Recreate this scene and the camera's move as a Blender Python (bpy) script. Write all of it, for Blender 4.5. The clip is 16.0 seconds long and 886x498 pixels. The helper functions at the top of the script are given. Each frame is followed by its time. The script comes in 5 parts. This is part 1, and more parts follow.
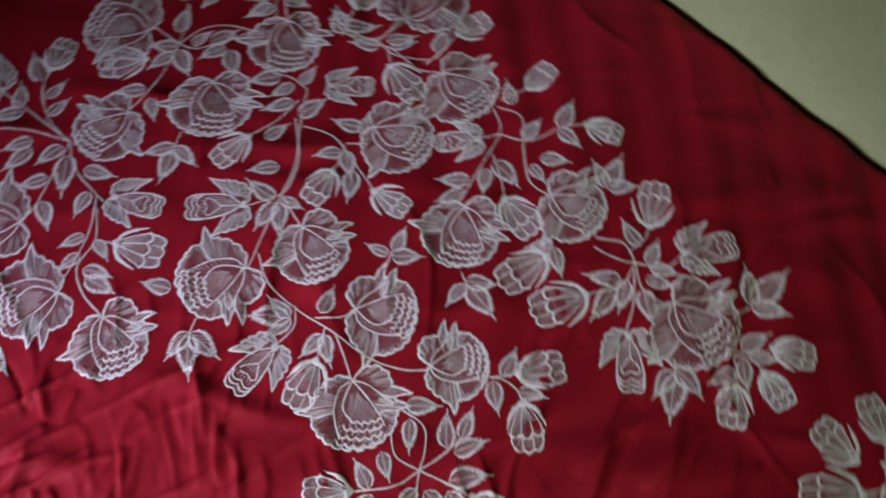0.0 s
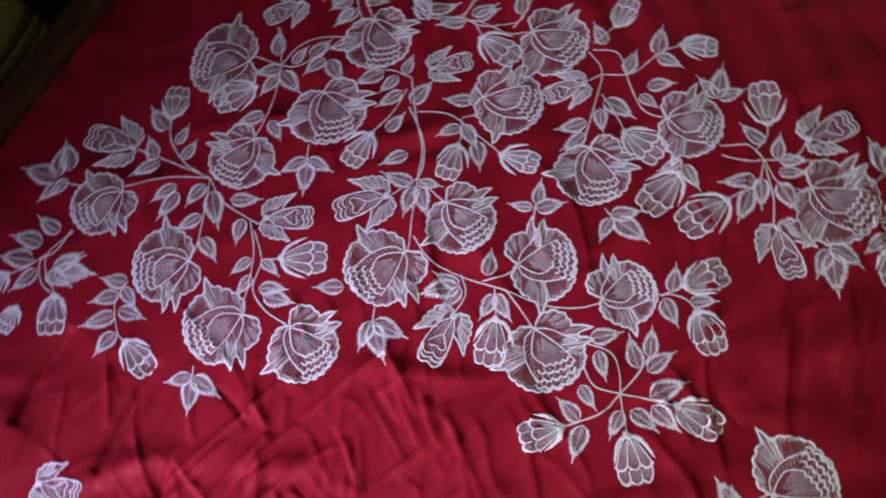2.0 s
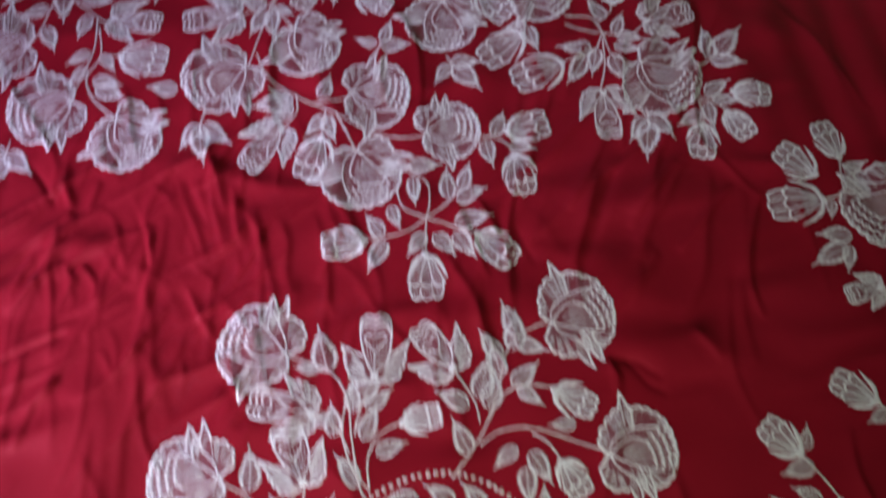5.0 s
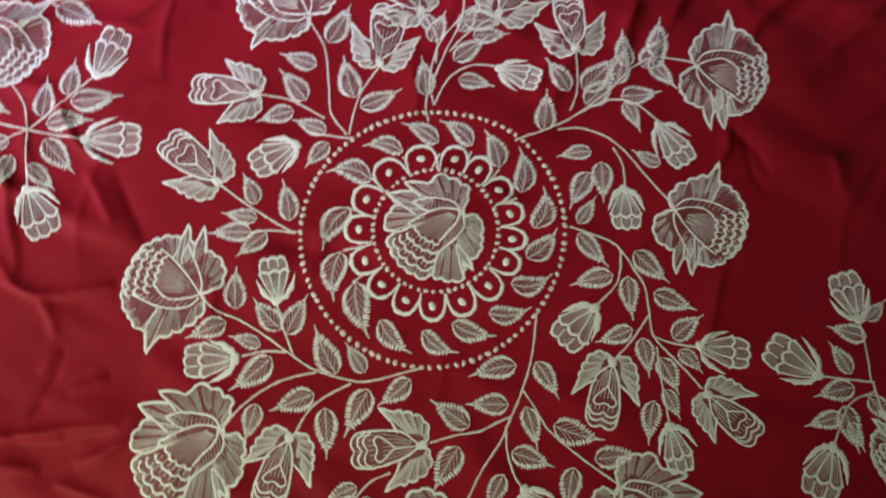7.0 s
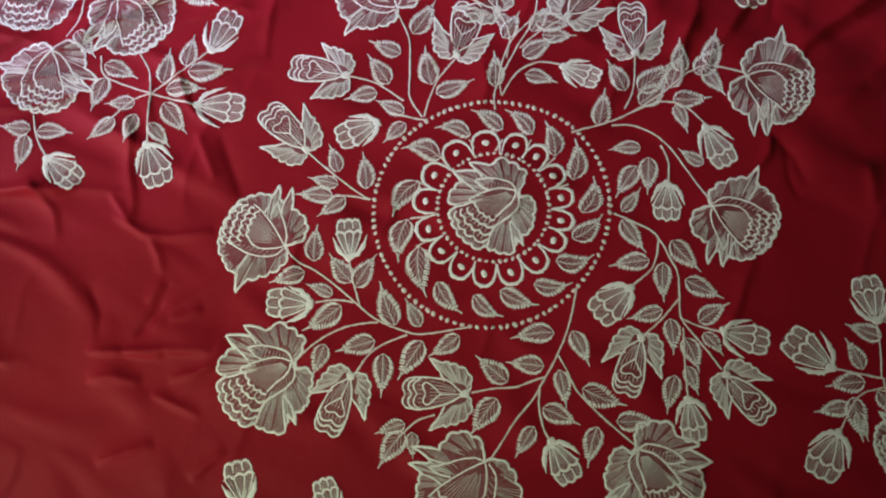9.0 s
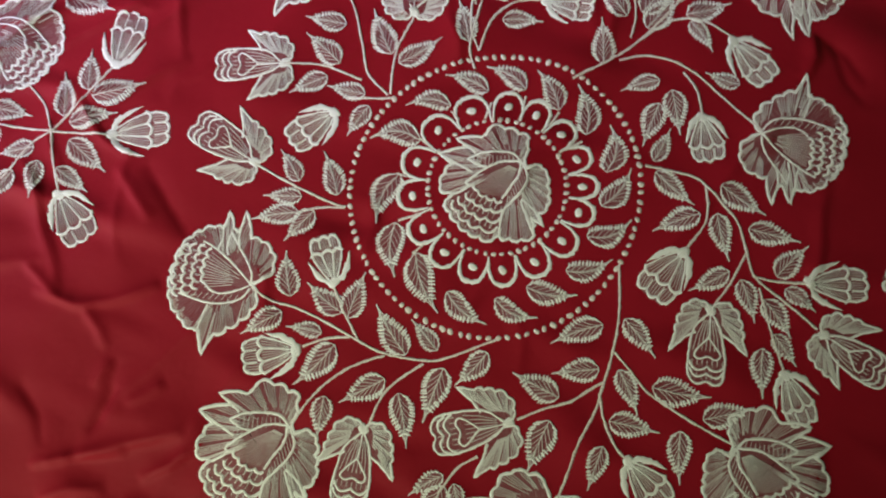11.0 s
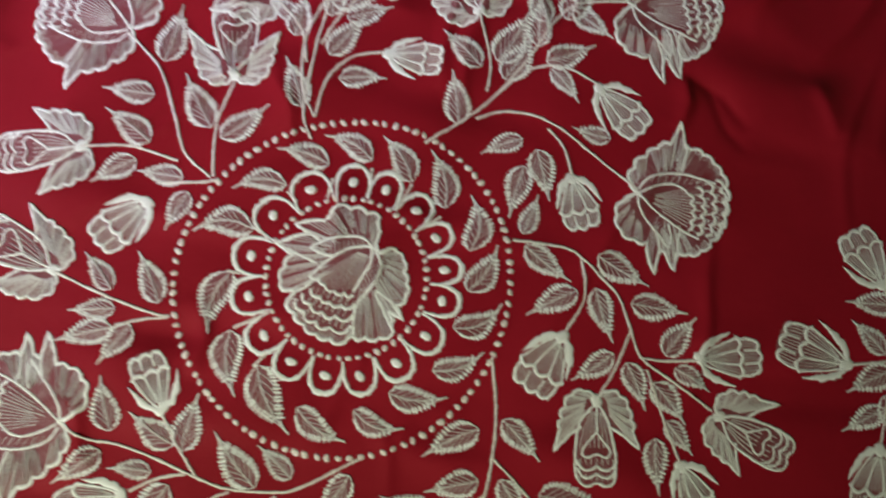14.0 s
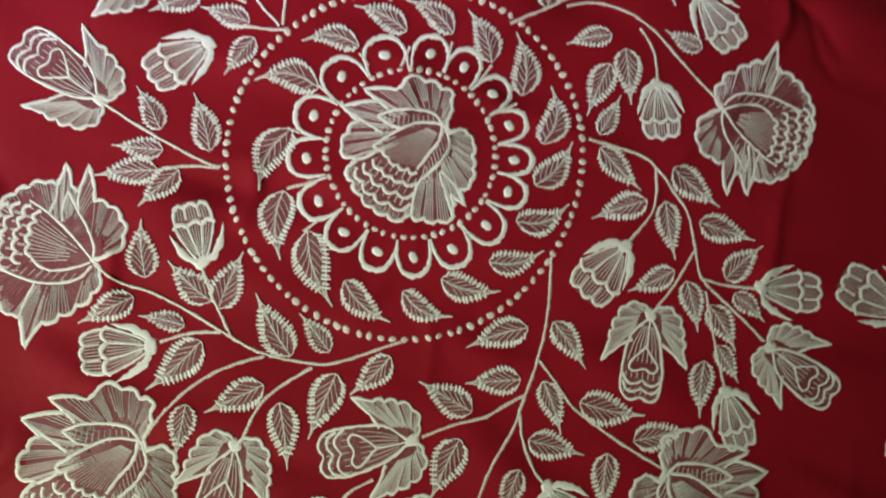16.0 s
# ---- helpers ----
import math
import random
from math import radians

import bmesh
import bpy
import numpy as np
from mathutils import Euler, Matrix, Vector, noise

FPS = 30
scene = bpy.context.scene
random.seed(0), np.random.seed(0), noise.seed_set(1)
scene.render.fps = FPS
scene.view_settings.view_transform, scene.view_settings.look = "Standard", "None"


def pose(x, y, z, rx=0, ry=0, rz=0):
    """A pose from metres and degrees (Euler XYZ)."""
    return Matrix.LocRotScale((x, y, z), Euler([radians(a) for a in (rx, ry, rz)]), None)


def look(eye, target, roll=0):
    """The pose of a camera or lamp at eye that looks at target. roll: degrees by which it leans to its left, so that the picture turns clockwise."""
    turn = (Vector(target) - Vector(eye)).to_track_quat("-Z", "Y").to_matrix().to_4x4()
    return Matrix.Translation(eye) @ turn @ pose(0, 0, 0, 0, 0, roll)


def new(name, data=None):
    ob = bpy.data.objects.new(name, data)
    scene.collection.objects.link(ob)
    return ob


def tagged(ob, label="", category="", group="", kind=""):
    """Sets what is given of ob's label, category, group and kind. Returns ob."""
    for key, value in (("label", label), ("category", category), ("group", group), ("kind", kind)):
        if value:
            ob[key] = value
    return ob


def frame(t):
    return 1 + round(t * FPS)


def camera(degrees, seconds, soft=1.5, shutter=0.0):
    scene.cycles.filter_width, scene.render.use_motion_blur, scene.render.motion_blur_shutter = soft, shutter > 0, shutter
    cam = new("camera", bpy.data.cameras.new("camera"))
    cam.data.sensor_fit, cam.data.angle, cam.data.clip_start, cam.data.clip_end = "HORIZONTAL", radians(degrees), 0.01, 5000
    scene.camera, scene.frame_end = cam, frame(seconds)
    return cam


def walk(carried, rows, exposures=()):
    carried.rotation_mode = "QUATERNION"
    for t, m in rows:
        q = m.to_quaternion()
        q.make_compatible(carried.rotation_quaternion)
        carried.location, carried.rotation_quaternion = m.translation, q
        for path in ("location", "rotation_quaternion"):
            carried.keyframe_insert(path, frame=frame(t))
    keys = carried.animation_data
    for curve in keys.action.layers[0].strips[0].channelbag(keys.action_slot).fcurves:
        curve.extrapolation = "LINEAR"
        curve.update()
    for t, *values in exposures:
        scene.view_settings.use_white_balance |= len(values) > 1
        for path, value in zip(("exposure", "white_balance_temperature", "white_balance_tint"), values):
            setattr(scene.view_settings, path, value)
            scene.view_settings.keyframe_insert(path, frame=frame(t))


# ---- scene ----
cam = camera(57.3, 16.0, soft=2.0, shutter=0.5)
PATH = [
    (0, (0.071, 0.299, 1.342), (0.067, 1.034, -0.518), -1.4),
    (0.5, (-0.002, 0.322, 1.335), (-0.044, 1.116, -0.5), 8.6),
    (1, (-0.054, 0.291, 1.377), (-0.152, 1.053, -0.469), 5.1),
    (1.5, (-0.076, 0.268, 1.392), (-0.178, 1.005, -0.465), -7.1),
    (2, (-0.074, 0.265, 1.39), (-0.141, 0.979, -0.478), -19.7),
    (2.5, (-0.086, 0.25, 1.397), (-0.107, 0.974, -0.467), -22.2),
    (3, (-0.093, 0.248, 1.401), (-0.081, 0.969, -0.464), -21.4),
    (3.5, (-0.086, 0.253, 1.404), (-0.028, 0.979, -0.459), -17.6),
    (4, (-0.056, 0.245, 1.385), (0.032, 1.032, -0.451), -11.9),
    (4.5, (-0.018, 0.164, 1.357), (0.074, 0.97, -0.471), -6.7),
    (5, (0.015, 0.026, 1.314), (0.106, 0.772, -0.539), -0.0),
    (5.2, (0.014, -0.032, 1.311), (0.097, 0.676, -0.557), 2.3),
    (7.3, (0.07, -0.17, 1.174), (-0.075, 0.233, -0.779), 9.2),
    (7.5, (0.068, -0.177, 1.164), (-0.079, 0.214, -0.792), 10.0),
    (8, (0.069, -0.17, 1.201), (-0.094, 0.169, -0.763), 7.7),
    (8.5, (0.095, -0.19, 1.253), (-0.139, 0.173, -0.7), 0.3),
    (9, (0.094, -0.181, 1.285), (-0.177, 0.132, -0.672), -9.9),
    (9.2, (0.09, -0.19, 1.282), (-0.187, 0.15, -0.669), -9.5),
    (11.3, (0.058, -0.161, 1.102), (-0.168, 0.162, -0.859), -16.4),
    (11.5, (0.061, -0.16, 1.09), (-0.159, 0.151, -0.873), -17.3),
    (12, (0.07, -0.152, 1.095), (-0.151, 0.126, -0.873), -21.6),
    (12.5, (0.056, -0.139, 1.117), (-0.157, 0.166, -0.848), -18.2),
    (13, (0.03, -0.102, 1.125), (-0.145, 0.237, -0.839), -10.8),
    (13.5, (0.034, -0.072, 1.101), (-0.065, 0.279, -0.865), -0.3),
    (14, (0.066, -0.055, 1.061), (0.067, 0.289, -0.909), 14.5),
    (14.5, (0.091, -0.066, 1.025), (0.155, 0.219, -0.953), 27.4),
    (15, (0.073, -0.101, 1.002), (0.181, 0.153, -0.979), 39.5),
    (15.5, (0.034, -0.116, 1.0), (0.162, 0.094, -0.985), 50.6),
    (16, (0.016, -0.101, 1.026), (0.141, 0.114, -0.958), 52.1),
]
walk(cam, [(t, look(eye, target, roll)) for t, eye, target, roll in PATH],
     [(0.0, 0.15, 6600, 18), (0.6, 0.2, 6600, 18), (1.5, 0.37, 6200, 31), (3.5, 0.22, 6200, 31), (4.3, 0.2, 6200, 31), (5.0, 0.3, 6250, 31), (7.4, 0.0, 6750, 18), (9.0, -0.1, 6650, 20), (12.0, 0.05, 6850, 15), (14.0, 0.15, 6750, 17), (16.0, 0.2, 6650, 18)])

# ---- exposure, world and light ----
E1, E2 = Vector((0.6717, -0.7408, 0)), Vector((0.7408, 0.6717, 0))  # along the bed, across the bed
TOP = 0.5                                                        # height of the mattress top


def bed(a, b, z=0.0):
    """A place a metres along the bed, b metres across it, from the medallion's middle."""
    return E1 * a + E2 * b + Vector((0, 0, z))


BED_TURN = math.degrees(math.atan2(E1.y, E1.x))

world = bpy.data.worlds.new("world")
scene.world = world
world.use_nodes = True
sky = world.node_tree.nodes.new("ShaderNodeTexSky")
sky.sky_type, sky.sun_disc = "NISHITA", False
sky.sun_elevation, sky.sun_rotation = radians(40), radians(200)
world.node_tree.links.new(sky.outputs[0], world.node_tree.nodes["Background"].inputs[0])
world.node_tree.nodes["Background"].inputs[1].default_value = 0.12

LAMP_B = -1.50


def window_or_fill_light(a, z, aim_a, aim_b, spread, energy, colour):
    """A lamp at one opening in the wall, its spread narrowed to a pool on the bed."""
    lamp = bpy.data.lights.new("window_or_fill_lamp", "AREA")
    lamp.shape, lamp.size, lamp.size_y = "RECTANGLE", 0.6, 0.5
    lamp.spread = radians(spread)
    lamp.energy, lamp.color = energy, colour
    new("window_or_fill_lamp", lamp).matrix_world = look(bed(a, LAMP_B, z), bed(aim_a, aim_b, 0.5))


window_or_fill_light(-0.633, 1.107, -0.531, -0.272, 35.6, 3.1, (0.67, 0.66, 1.0))   # open sky
window_or_fill_light(0.504, 1.50, 0.01, -0.15, 44, 2.0, (0.88, 1.0, 0.70))          # added fill, stands in for greenish bounced light over the medallion


# ---- materials ----
def material(name, rough=0.6):
    mat = bpy.data.materials.new(name)
    mat.use_nodes = True
    nodes, links = mat.node_tree.nodes, mat.node_tree.links
    bsdf = nodes["Principled BSDF"]
    bsdf.inputs["Roughness"].default_value = rough
    return mat, nodes, links, bsdf


def ramp(nodes, links, fac, stops):
    node = nodes.new("ShaderNodeValToRGB")
    while len(node.color_ramp.elements) < len(stops):
        node.color_ramp.elements.new(0.5)
    for el, (at, colour) in zip(node.color_ramp.elements, stops):
        el.position, el.color = at, (*colour, 1)
    links.new(fac, node.inputs[0])
    return node.outputs[0]


def textured(name, dark, light, scale, rough=0.6, bump=0.1, detail=6.0, fine=0.0, distance=0.002, stretch=None):
    """A two-scale mottled surface with a fine relief."""
    mat, nodes, links, bsdf = material(name, rough)
    coord = nodes.new("ShaderNodeTexCoord")
    vector = coord.outputs["Object"]
    if stretch:
        mapping = nodes.new("ShaderNodeMapping")
        mapping.inputs["Scale"].default_value = stretch
        links.new(vector, mapping.inputs[0])
        vector = mapping.outputs[0]
    big, small = nodes.new("ShaderNodeTexNoise"), nodes.new("ShaderNodeTexNoise")
    for node, s in ((big, scale), (small, fine or scale * 14)):
        node.inputs["Scale"].default_value, node.inputs["Detail"].default_value = s, detail
        links.new(vector, node.inputs["Vector"])
    mix = nodes.new("ShaderNodeMath")
    mix.operation = "MULTIPLY_ADD"
    mix.inputs[1].default_value = 0.35
    links.new(small.outputs[0], mix.inputs[0])
    half = nodes.new("ShaderNodeMath")
    half.operation = "MULTIPLY"
    half.inputs[1].default_value = 0.65
    links.new(big.outputs[0], half.inputs[0])
    links.new(half.outputs[0], mix.inputs[2])
    links.new(ramp(nodes, links, mix.outputs[0], ((0.35, dark), (0.65, light))), bsdf.inputs["Base Color"])
    relief = nodes.new("ShaderNodeBump")
    relief.inputs["Strength"].default_value, relief.inputs["Distance"].default_value = bump, distance
    links.new(small.outputs[0], relief.inputs["Height"])
    links.new(relief.outputs[0], bsdf.inputs["Normal"])
    return mat


def cloth_material():
    mat, nodes, links, bsdf = material("red_cotton", 0.6)
    coord = nodes.new("ShaderNodeTexCoord")
    big = nodes.new("ShaderNodeTexNoise")
    big.inputs["Scale"].default_value, big.inputs["Detail"].default_value = 5.0, 4.0
    links.new(coord.outputs["Object"], big.inputs["Vector"])
    links.new(ramp(nodes, links, big.outputs[0], ((0.3, (0.265, 0.006, 0.013)), (0.7, (0.335, 0.009, 0.020)))), bsdf.inputs["Base Color"])
    bsdf.inputs["Sheen Weight"].default_value = 0.03
    bsdf.inputs["Sheen Tint"].default_value = (1.0, 0.45, 0.55, 1)
    bsdf.inputs["Sheen Roughness"].default_value = 0.4
    bsdf.inputs["Specular IOR Level"].default_value = 0.12
    relief = None
    for turn, strength in ((BED_TURN, 0.10), (BED_TURN + 90, 0.10)):
        mapping = nodes.new("ShaderNodeMapping")
        mapping.inputs["Rotation"].default_value = (0, 0, radians(turn))
        links.new(coord.outputs["Object"], mapping.inputs[0])
        wave = nodes.new("ShaderNodeTexWave")
        wave.inputs["Scale"].default_value, wave.inputs["Distortion"].default_value = 420.0, 1.5
        links.new(mapping.outputs[0], wave.inputs["Vector"])
        node = nodes.new("ShaderNodeBump")
        node.inputs["Strength"].default_value, node.inputs["Distance"].default_value = strength, 0.0004
        links.new(wave.outputs["Fac"], node.inputs["Height"])
        if relief:
            links.new(relief, node.inputs["Normal"])
        relief = node.outputs[0]
    crumple = nodes.new("ShaderNodeTexNoise")
    crumple.inputs["Scale"].default_value, crumple.inputs["Detail"].default_value = 38.0, 3.0
    links.new(coord.outputs["Object"], crumple.inputs["Vector"])
    node = nodes.new("ShaderNodeBump")
    node.inputs["Strength"].default_value, node.inputs["Distance"].default_value = 0.22, 0.004
    links.new(crumple.outputs[0], node.inputs["Height"])
    links.new(relief, node.inputs["Normal"])
    stretch = nodes.new("ShaderNodeMapping")
    stretch.inputs["Rotation"].default_value = (0, 0, radians(-52))
    stretch.inputs["Scale"].default_value = (1.0, 2.4, 1.0)
    links.new(coord.outputs["Object"], stretch.inputs[0])
    ridges = nodes.new("ShaderNodeTexNoise")
    ridges.noise_type, ridges.normalize = "RIDGED_MULTIFRACTAL", True
    for key, value in (("Scale", 6.0), ("Detail", 4.0), ("Roughness", 0.45), ("Distortion", 0.6)):
        ridges.inputs[key].default_value = value
    links.new(stretch.outputs[0], ridges.inputs["Vector"])
    creases = nodes.new("ShaderNodeBump")
    creases.inputs["Strength"].default_value, creases.inputs["Distance"].default_value = 0.70, 0.017
    links.new(ridges.outputs[0], creases.inputs["Height"])
    links.new(node.outputs[0], creases.inputs["Normal"])
    links.new(creases.outputs[0], bsdf.inputs["Normal"])
    return mat


def thread_material(name, dark, light, pitch):
    """Stranded thread: twisted across its length, which runs along u in metres."""
    mat, nodes, links, bsdf = material(name, 0.55)
    uv = nodes.new("ShaderNodeUVMap")
    mapping = nodes.new("ShaderNodeMapping")
    mapping.inputs["Rotation"].default_value = (0, 0, radians(0))
    links.new(uv.outputs[0], mapping.inputs[0])
    wave = nodes.new("ShaderNodeTexWave")
    wave.inputs["Scale"].default_value, wave.inputs["Distortion"].default_value = 0.314 / pitch, 2.0
    links.new(mapping.outputs[0], wave.inputs["Vector"])
    coord = nodes.new("ShaderNodeTexCoord")
    big = nodes.new("ShaderNodeTexNoise")
    big.inputs["Scale"].default_value = 60.0
    links.new(coord.outputs["Object"], big.inputs["Vector"])
    mix = nodes.new("ShaderNodeMath")
    mix.operation = "MULTIPLY_ADD"
    mix.inputs[1].default_value = 0.4
    links.new(wave.outputs["Fac"], mix.inputs[0])
    half = nodes.new("ShaderNodeMath")
    half.operation = "MULTIPLY"
    half.inputs[1].default_value = 0.6
    links.new(big.outputs[0], half.inputs[0])
    links.new(half.outputs[0], mix.inputs[2])
    links.new(ramp(nodes, links, mix.outputs[0], ((0.25, dark), (0.75, light))), bsdf.inputs["Base Color"])
    bsdf.inputs["Sheen Weight"].default_value = 0.15
    relief = nodes.new("ShaderNodeBump")
    relief.inputs["Strength"].default_value, relief.inputs["Distance"].default_value = 0.25, 0.0004
    links.new(wave.outputs["Fac"], relief.inputs["Height"])
    links.new(relief.outputs[0], bsdf.inputs["Normal"])
    return mat


def fill_material():
    """Open satin stitching, through which the red cloth shows: strands run along u, spaced across v."""
    mat, nodes, links, bsdf = material("open_stitch_fill", 0.6)
    uv = nodes.new("ShaderNodeUVMap")
    mapping = nodes.new("ShaderNodeMapping")
    mapping.inputs["Scale"].default_value = (90.0, 1150.0, 1.0)
    links.new(uv.outputs[0], mapping.inputs[0])
    strands = nodes.new("ShaderNodeTexNoise")
    strands.inputs["Scale"].default_value, strands.inputs["Detail"].default_value = 1.0, 2.0
    links.new(mapping.outputs[0], strands.inputs["Vector"])
    coord = nodes.new("ShaderNodeTexCoord")
    patch = nodes.new("ShaderNodeTexNoise")
    patch.inputs["Scale"].default_value, patch.inputs["Detail"].default_value = 55.0, 2.0
    links.new(coord.outputs["Object"], patch.inputs["Vector"])
    mix = nodes.new("ShaderNodeMath")
    mix.operation = "MULTIPLY_ADD"
    mix.inputs[1].default_value = 0.72
    links.new(strands.outputs[0], mix.inputs[0])
    half = nodes.new("ShaderNodeMath")
    half.operation = "MULTIPLY"
    half.inputs[1].default_value = 0.28
    links.new(patch.outputs[0], half.inputs[0])
    links.new(half.outputs[0], mix.inputs[2])
    links.new(ramp(nodes, links, mix.outputs[0], ((0.38, (0.22, 0.010, 0.018)), (0.52, (0.24, 0.062, 0.072)), (0.70, (0.42, 0.25, 0.245)))), bsdf.inputs["Base Color"])
    relief = nodes.new("ShaderNodeBump")
    relief.inputs["Strength"].default_value, relief.inputs["Distance"].default_value = 0.4, 0.0005
    links.new(strands.outputs[0], relief.inputs["Height"])
    links.new(relief.outputs[0], bsdf.inputs["Normal"])
    return mat


CLOTH = cloth_material()
THREAD = thread_material("white_thread", (0.86, 0.86, 0.81), (0.95, 0.95, 0.91), 0.0016)
HATCH = thread_material("thin_white_thread", (0.58, 0.53, 0.50), (0.78, 0.74, 0.69), 0.003)
STEM_THREAD = thread_material("stem_thread", (0.66, 0.56, 0.51), (0.90, 0.85, 0.78), 0.0028)
FILL = fill_material()
WOOD = textured("dark_polished_wood", (0.045, 0.018, 0.008), (0.12, 0.048, 0.020), 6.0, 0.35, 0.15, stretch=(1, 9, 9))
FLOOR_MAT = textured("dark_cement_floor", (0.014, 0.012, 0.008), (0.026, 0.022, 0.015), 5.0, 0.55, 0.1, fine=40.0)
WALL_MAT = textured("pale_green_wall_paint", (0.30, 0.36, 0.17), (0.40, 0.45, 0.24), 7.0, 0.8, 0.10)
# The ceiling is unseen; its dark tone keeps bounced light off the bed.
CEILING_MAT = textured("dark_unseen_ceiling", (0.10, 0.08, 0.06), (0.16, 0.13, 0.10), 2.0, 0.85, 0.06)
MATTRESS_MAT = textured("mattress_ticking", (0.42, 0.38, 0.34), (0.55, 0.51, 0.47), 8.0, 0.85, 0.2)
OLIVE_MAT = textured("olive_cotton", (0.30, 0.30, 0.05), (0.42, 0.42, 0.08), 9.0, 0.8, 0.25)
YELLOW_MAT = textured("mustard_cotton", (0.42, 0.27, 0.03), (0.58, 0.38, 0.05), 9.0, 0.8, 0.25)


# ---- building helpers ----
def mesh_object(name, verts, faces, mat, parent=None, label="", uv=None, smooth=True):
    me = bpy.data.meshes.new(name)
    me.from_pydata([tuple(v) for v in verts], [], [tuple(f) for f in faces])
    me.materials.append(mat)
    if uv is not None:
        layer = me.uv_layers.new(name="UVMap")
        index = np.empty(len(me.loops), dtype=np.int32)
        me.loops.foreach_get("vertex_index", index)
        layer.data.foreach_set("uv", np.asarray(uv, dtype=np.float32)[index].ravel())
    if smooth:
        me.polygons.foreach_set("use_smooth", np.ones(len(me.polygons), dtype=bool))
    me.update()
    ob = new(name, me)
    if parent is not None:
        ob.parent = parent
    if label:
        tagged(ob, label)
    return ob


def part(name, bm, mat, parent=None, label=""):
    me = bpy.data.meshes.new(name)
    bm.to_mesh(me)
    bm.free()
    me.materials.append(mat)
    ob = new(name, me)
    if parent is not None:
        ob.parent = parent
    if label:
        tagged(ob, label)
    return ob


def box(a0, a1, b0, b1, z0, z1, bevel=0.0, segments=2):
    """A box in the bed's axes."""
    bm = bmesh.new()
    bmesh.ops.create_cube(bm, size=1)
    bmesh.ops.scale(bm, vec=(a1 - a0, b1 - b0, z1 - z0), verts=bm.verts)
    bmesh.ops.translate(bm, vec=((a0 + a1) / 2, (b0 + b1) / 2, (z0 + z1) / 2), verts=bm.verts)
    if bevel:
        bmesh.ops.bevel(bm, geom=bm.edges[:], offset=bevel, segments=segments, affect="EDGES", profile=0.5)
    bmesh.ops.rotate(bm, cent=(0, 0, 0), matrix=Matrix.Rotation(radians(BED_TURN), 3, "Z"), verts=bm.verts)
    return bm


def empty(name):
    return new(name, None)


# ---- the room ----
A0, A1, B0, B1, CEIL = -2.6, 2.6, -1.60, 0.921, 2.8
tagged(part("floor", box(A0 - 0.2, A1 + 0.2, B0 - 0.2, B1 + 0.2, -0.1, 0.0), FLOOR_MAT), "dark worn cement floor beyond the headboard", "floor", kind="structure")
tagged(part("ceiling", box(A0 - 0.2, A1 + 0.2, B0 - 0.2, B1 + 0.2, CEIL, CEIL + 0.1), CEILING_MAT), "plain dull brown ceiling, unseen, toned dark to cut bounced light", "ceiling", kind="structure")
tagged(part("wall_head", box(A0 - 0.15, A0, B0, B1, 0, CEIL), WALL_MAT), "plain pale green painted wall", "wall", kind="structure")
tagged(part("wall_foot", box(A1, A1 + 0.15, B0, B1, 0, CEIL), WALL_MAT), "plain pale green painted wall", "wall", kind="structure")
tagged(part("wall_far", box(A0 - 0.15, A1 + 0.15, B1, B1 + 0.15, 0, CEIL), WALL_MAT), "plain pale green painted wall", "wall", kind="structure")
Z0, Z1 = 0.75, 1.85
# The second opening is added and unseen, for the greenish fill lamp.
OPENINGS = ((-1.13, -0.13), (0.10, 0.90))
window_wall = tagged(part("wall_window", box(A0 - 0.15, OPENINGS[0][0], B0 - 0.15, B0, 0, CEIL), WALL_MAT), "pale green painted wall with a window opening and an added lamp opening", "wall", kind="structure")
part("wall_piece", box(OPENINGS[0][1], OPENINGS[1][0], B0 - 0.15, B0, 0, CEIL), WALL_MAT, window_wall)
part("wall_piece", box(OPENINGS[1][1], A1 + 0.15, B0 - 0.15, B0, 0, CEIL), WALL_MAT, window_wall)
for number, (w0, w1) in enumerate(OPENINGS, 1):
    part("wall_piece", box(w0, w1, B0 - 0.15, B0, 0, Z0), WALL_MAT, window_wall)
    part("wall_piece", box(w0, w1, B0 - 0.15, B0, Z1, CEIL), WALL_MAT, window_wall)
    window = tagged(part(f"window_{number}", box(w0, w1, B0 - 0.12, B0 - 0.04, Z0, Z0 + 0.05, 0.004), WOOD), "dark wooden frame of an unseen opening behind a lamp", "window", kind="structure")
    part("opening_frame", box(w0, w1, B0 - 0.12, B0 - 0.04, Z1 - 0.05, Z1, 0.004), WOOD, window)
    for at in (w0, (w0 + w1) / 2 - 0.025, w1 - 0.05):
        part("opening_frame", box(at, at + 0.05, B0 - 0.118, B0 - 0.042, Z0 + 0.05, Z1 - 0.05, 0.004), WOOD, window)

# ---- the bed under the sheet ----
L0, L1, S0, S1 = -1.13, 1.10, -0.90, 0.915      # the mattress: along, across
bedstead = tagged(empty("bed_frame"), "dark polished wooden bed frame under the red sheet", "bed")
bedstead.location = bed(0, 0, 0)
for a in (L0 - 0.03, L1 + 0.03):
    for b in (S0 + 0.05, S1 - 0.05):
        part("leg", box(a - 0.035, a + 0.035, b - 0.035, b + 0.035, 0.0, 0.24, 0.006), WOOD, bedstead)
part("side_rail", box(L0, L1, S0 + 0.01, S0 + 0.05, 0.16, 0.30, 0.006), WOOD, bedstead)
part("side_rail", box(L0, L1, S1 - 0.05, S1 - 0.01, 0.16, 0.30, 0.006), WOOD, bedstead)
part("slat_base", box(L0, L1, S0 + 0.05, S1 - 0.05, 0.24, 0.28, 0.004), WOOD, bedstead)
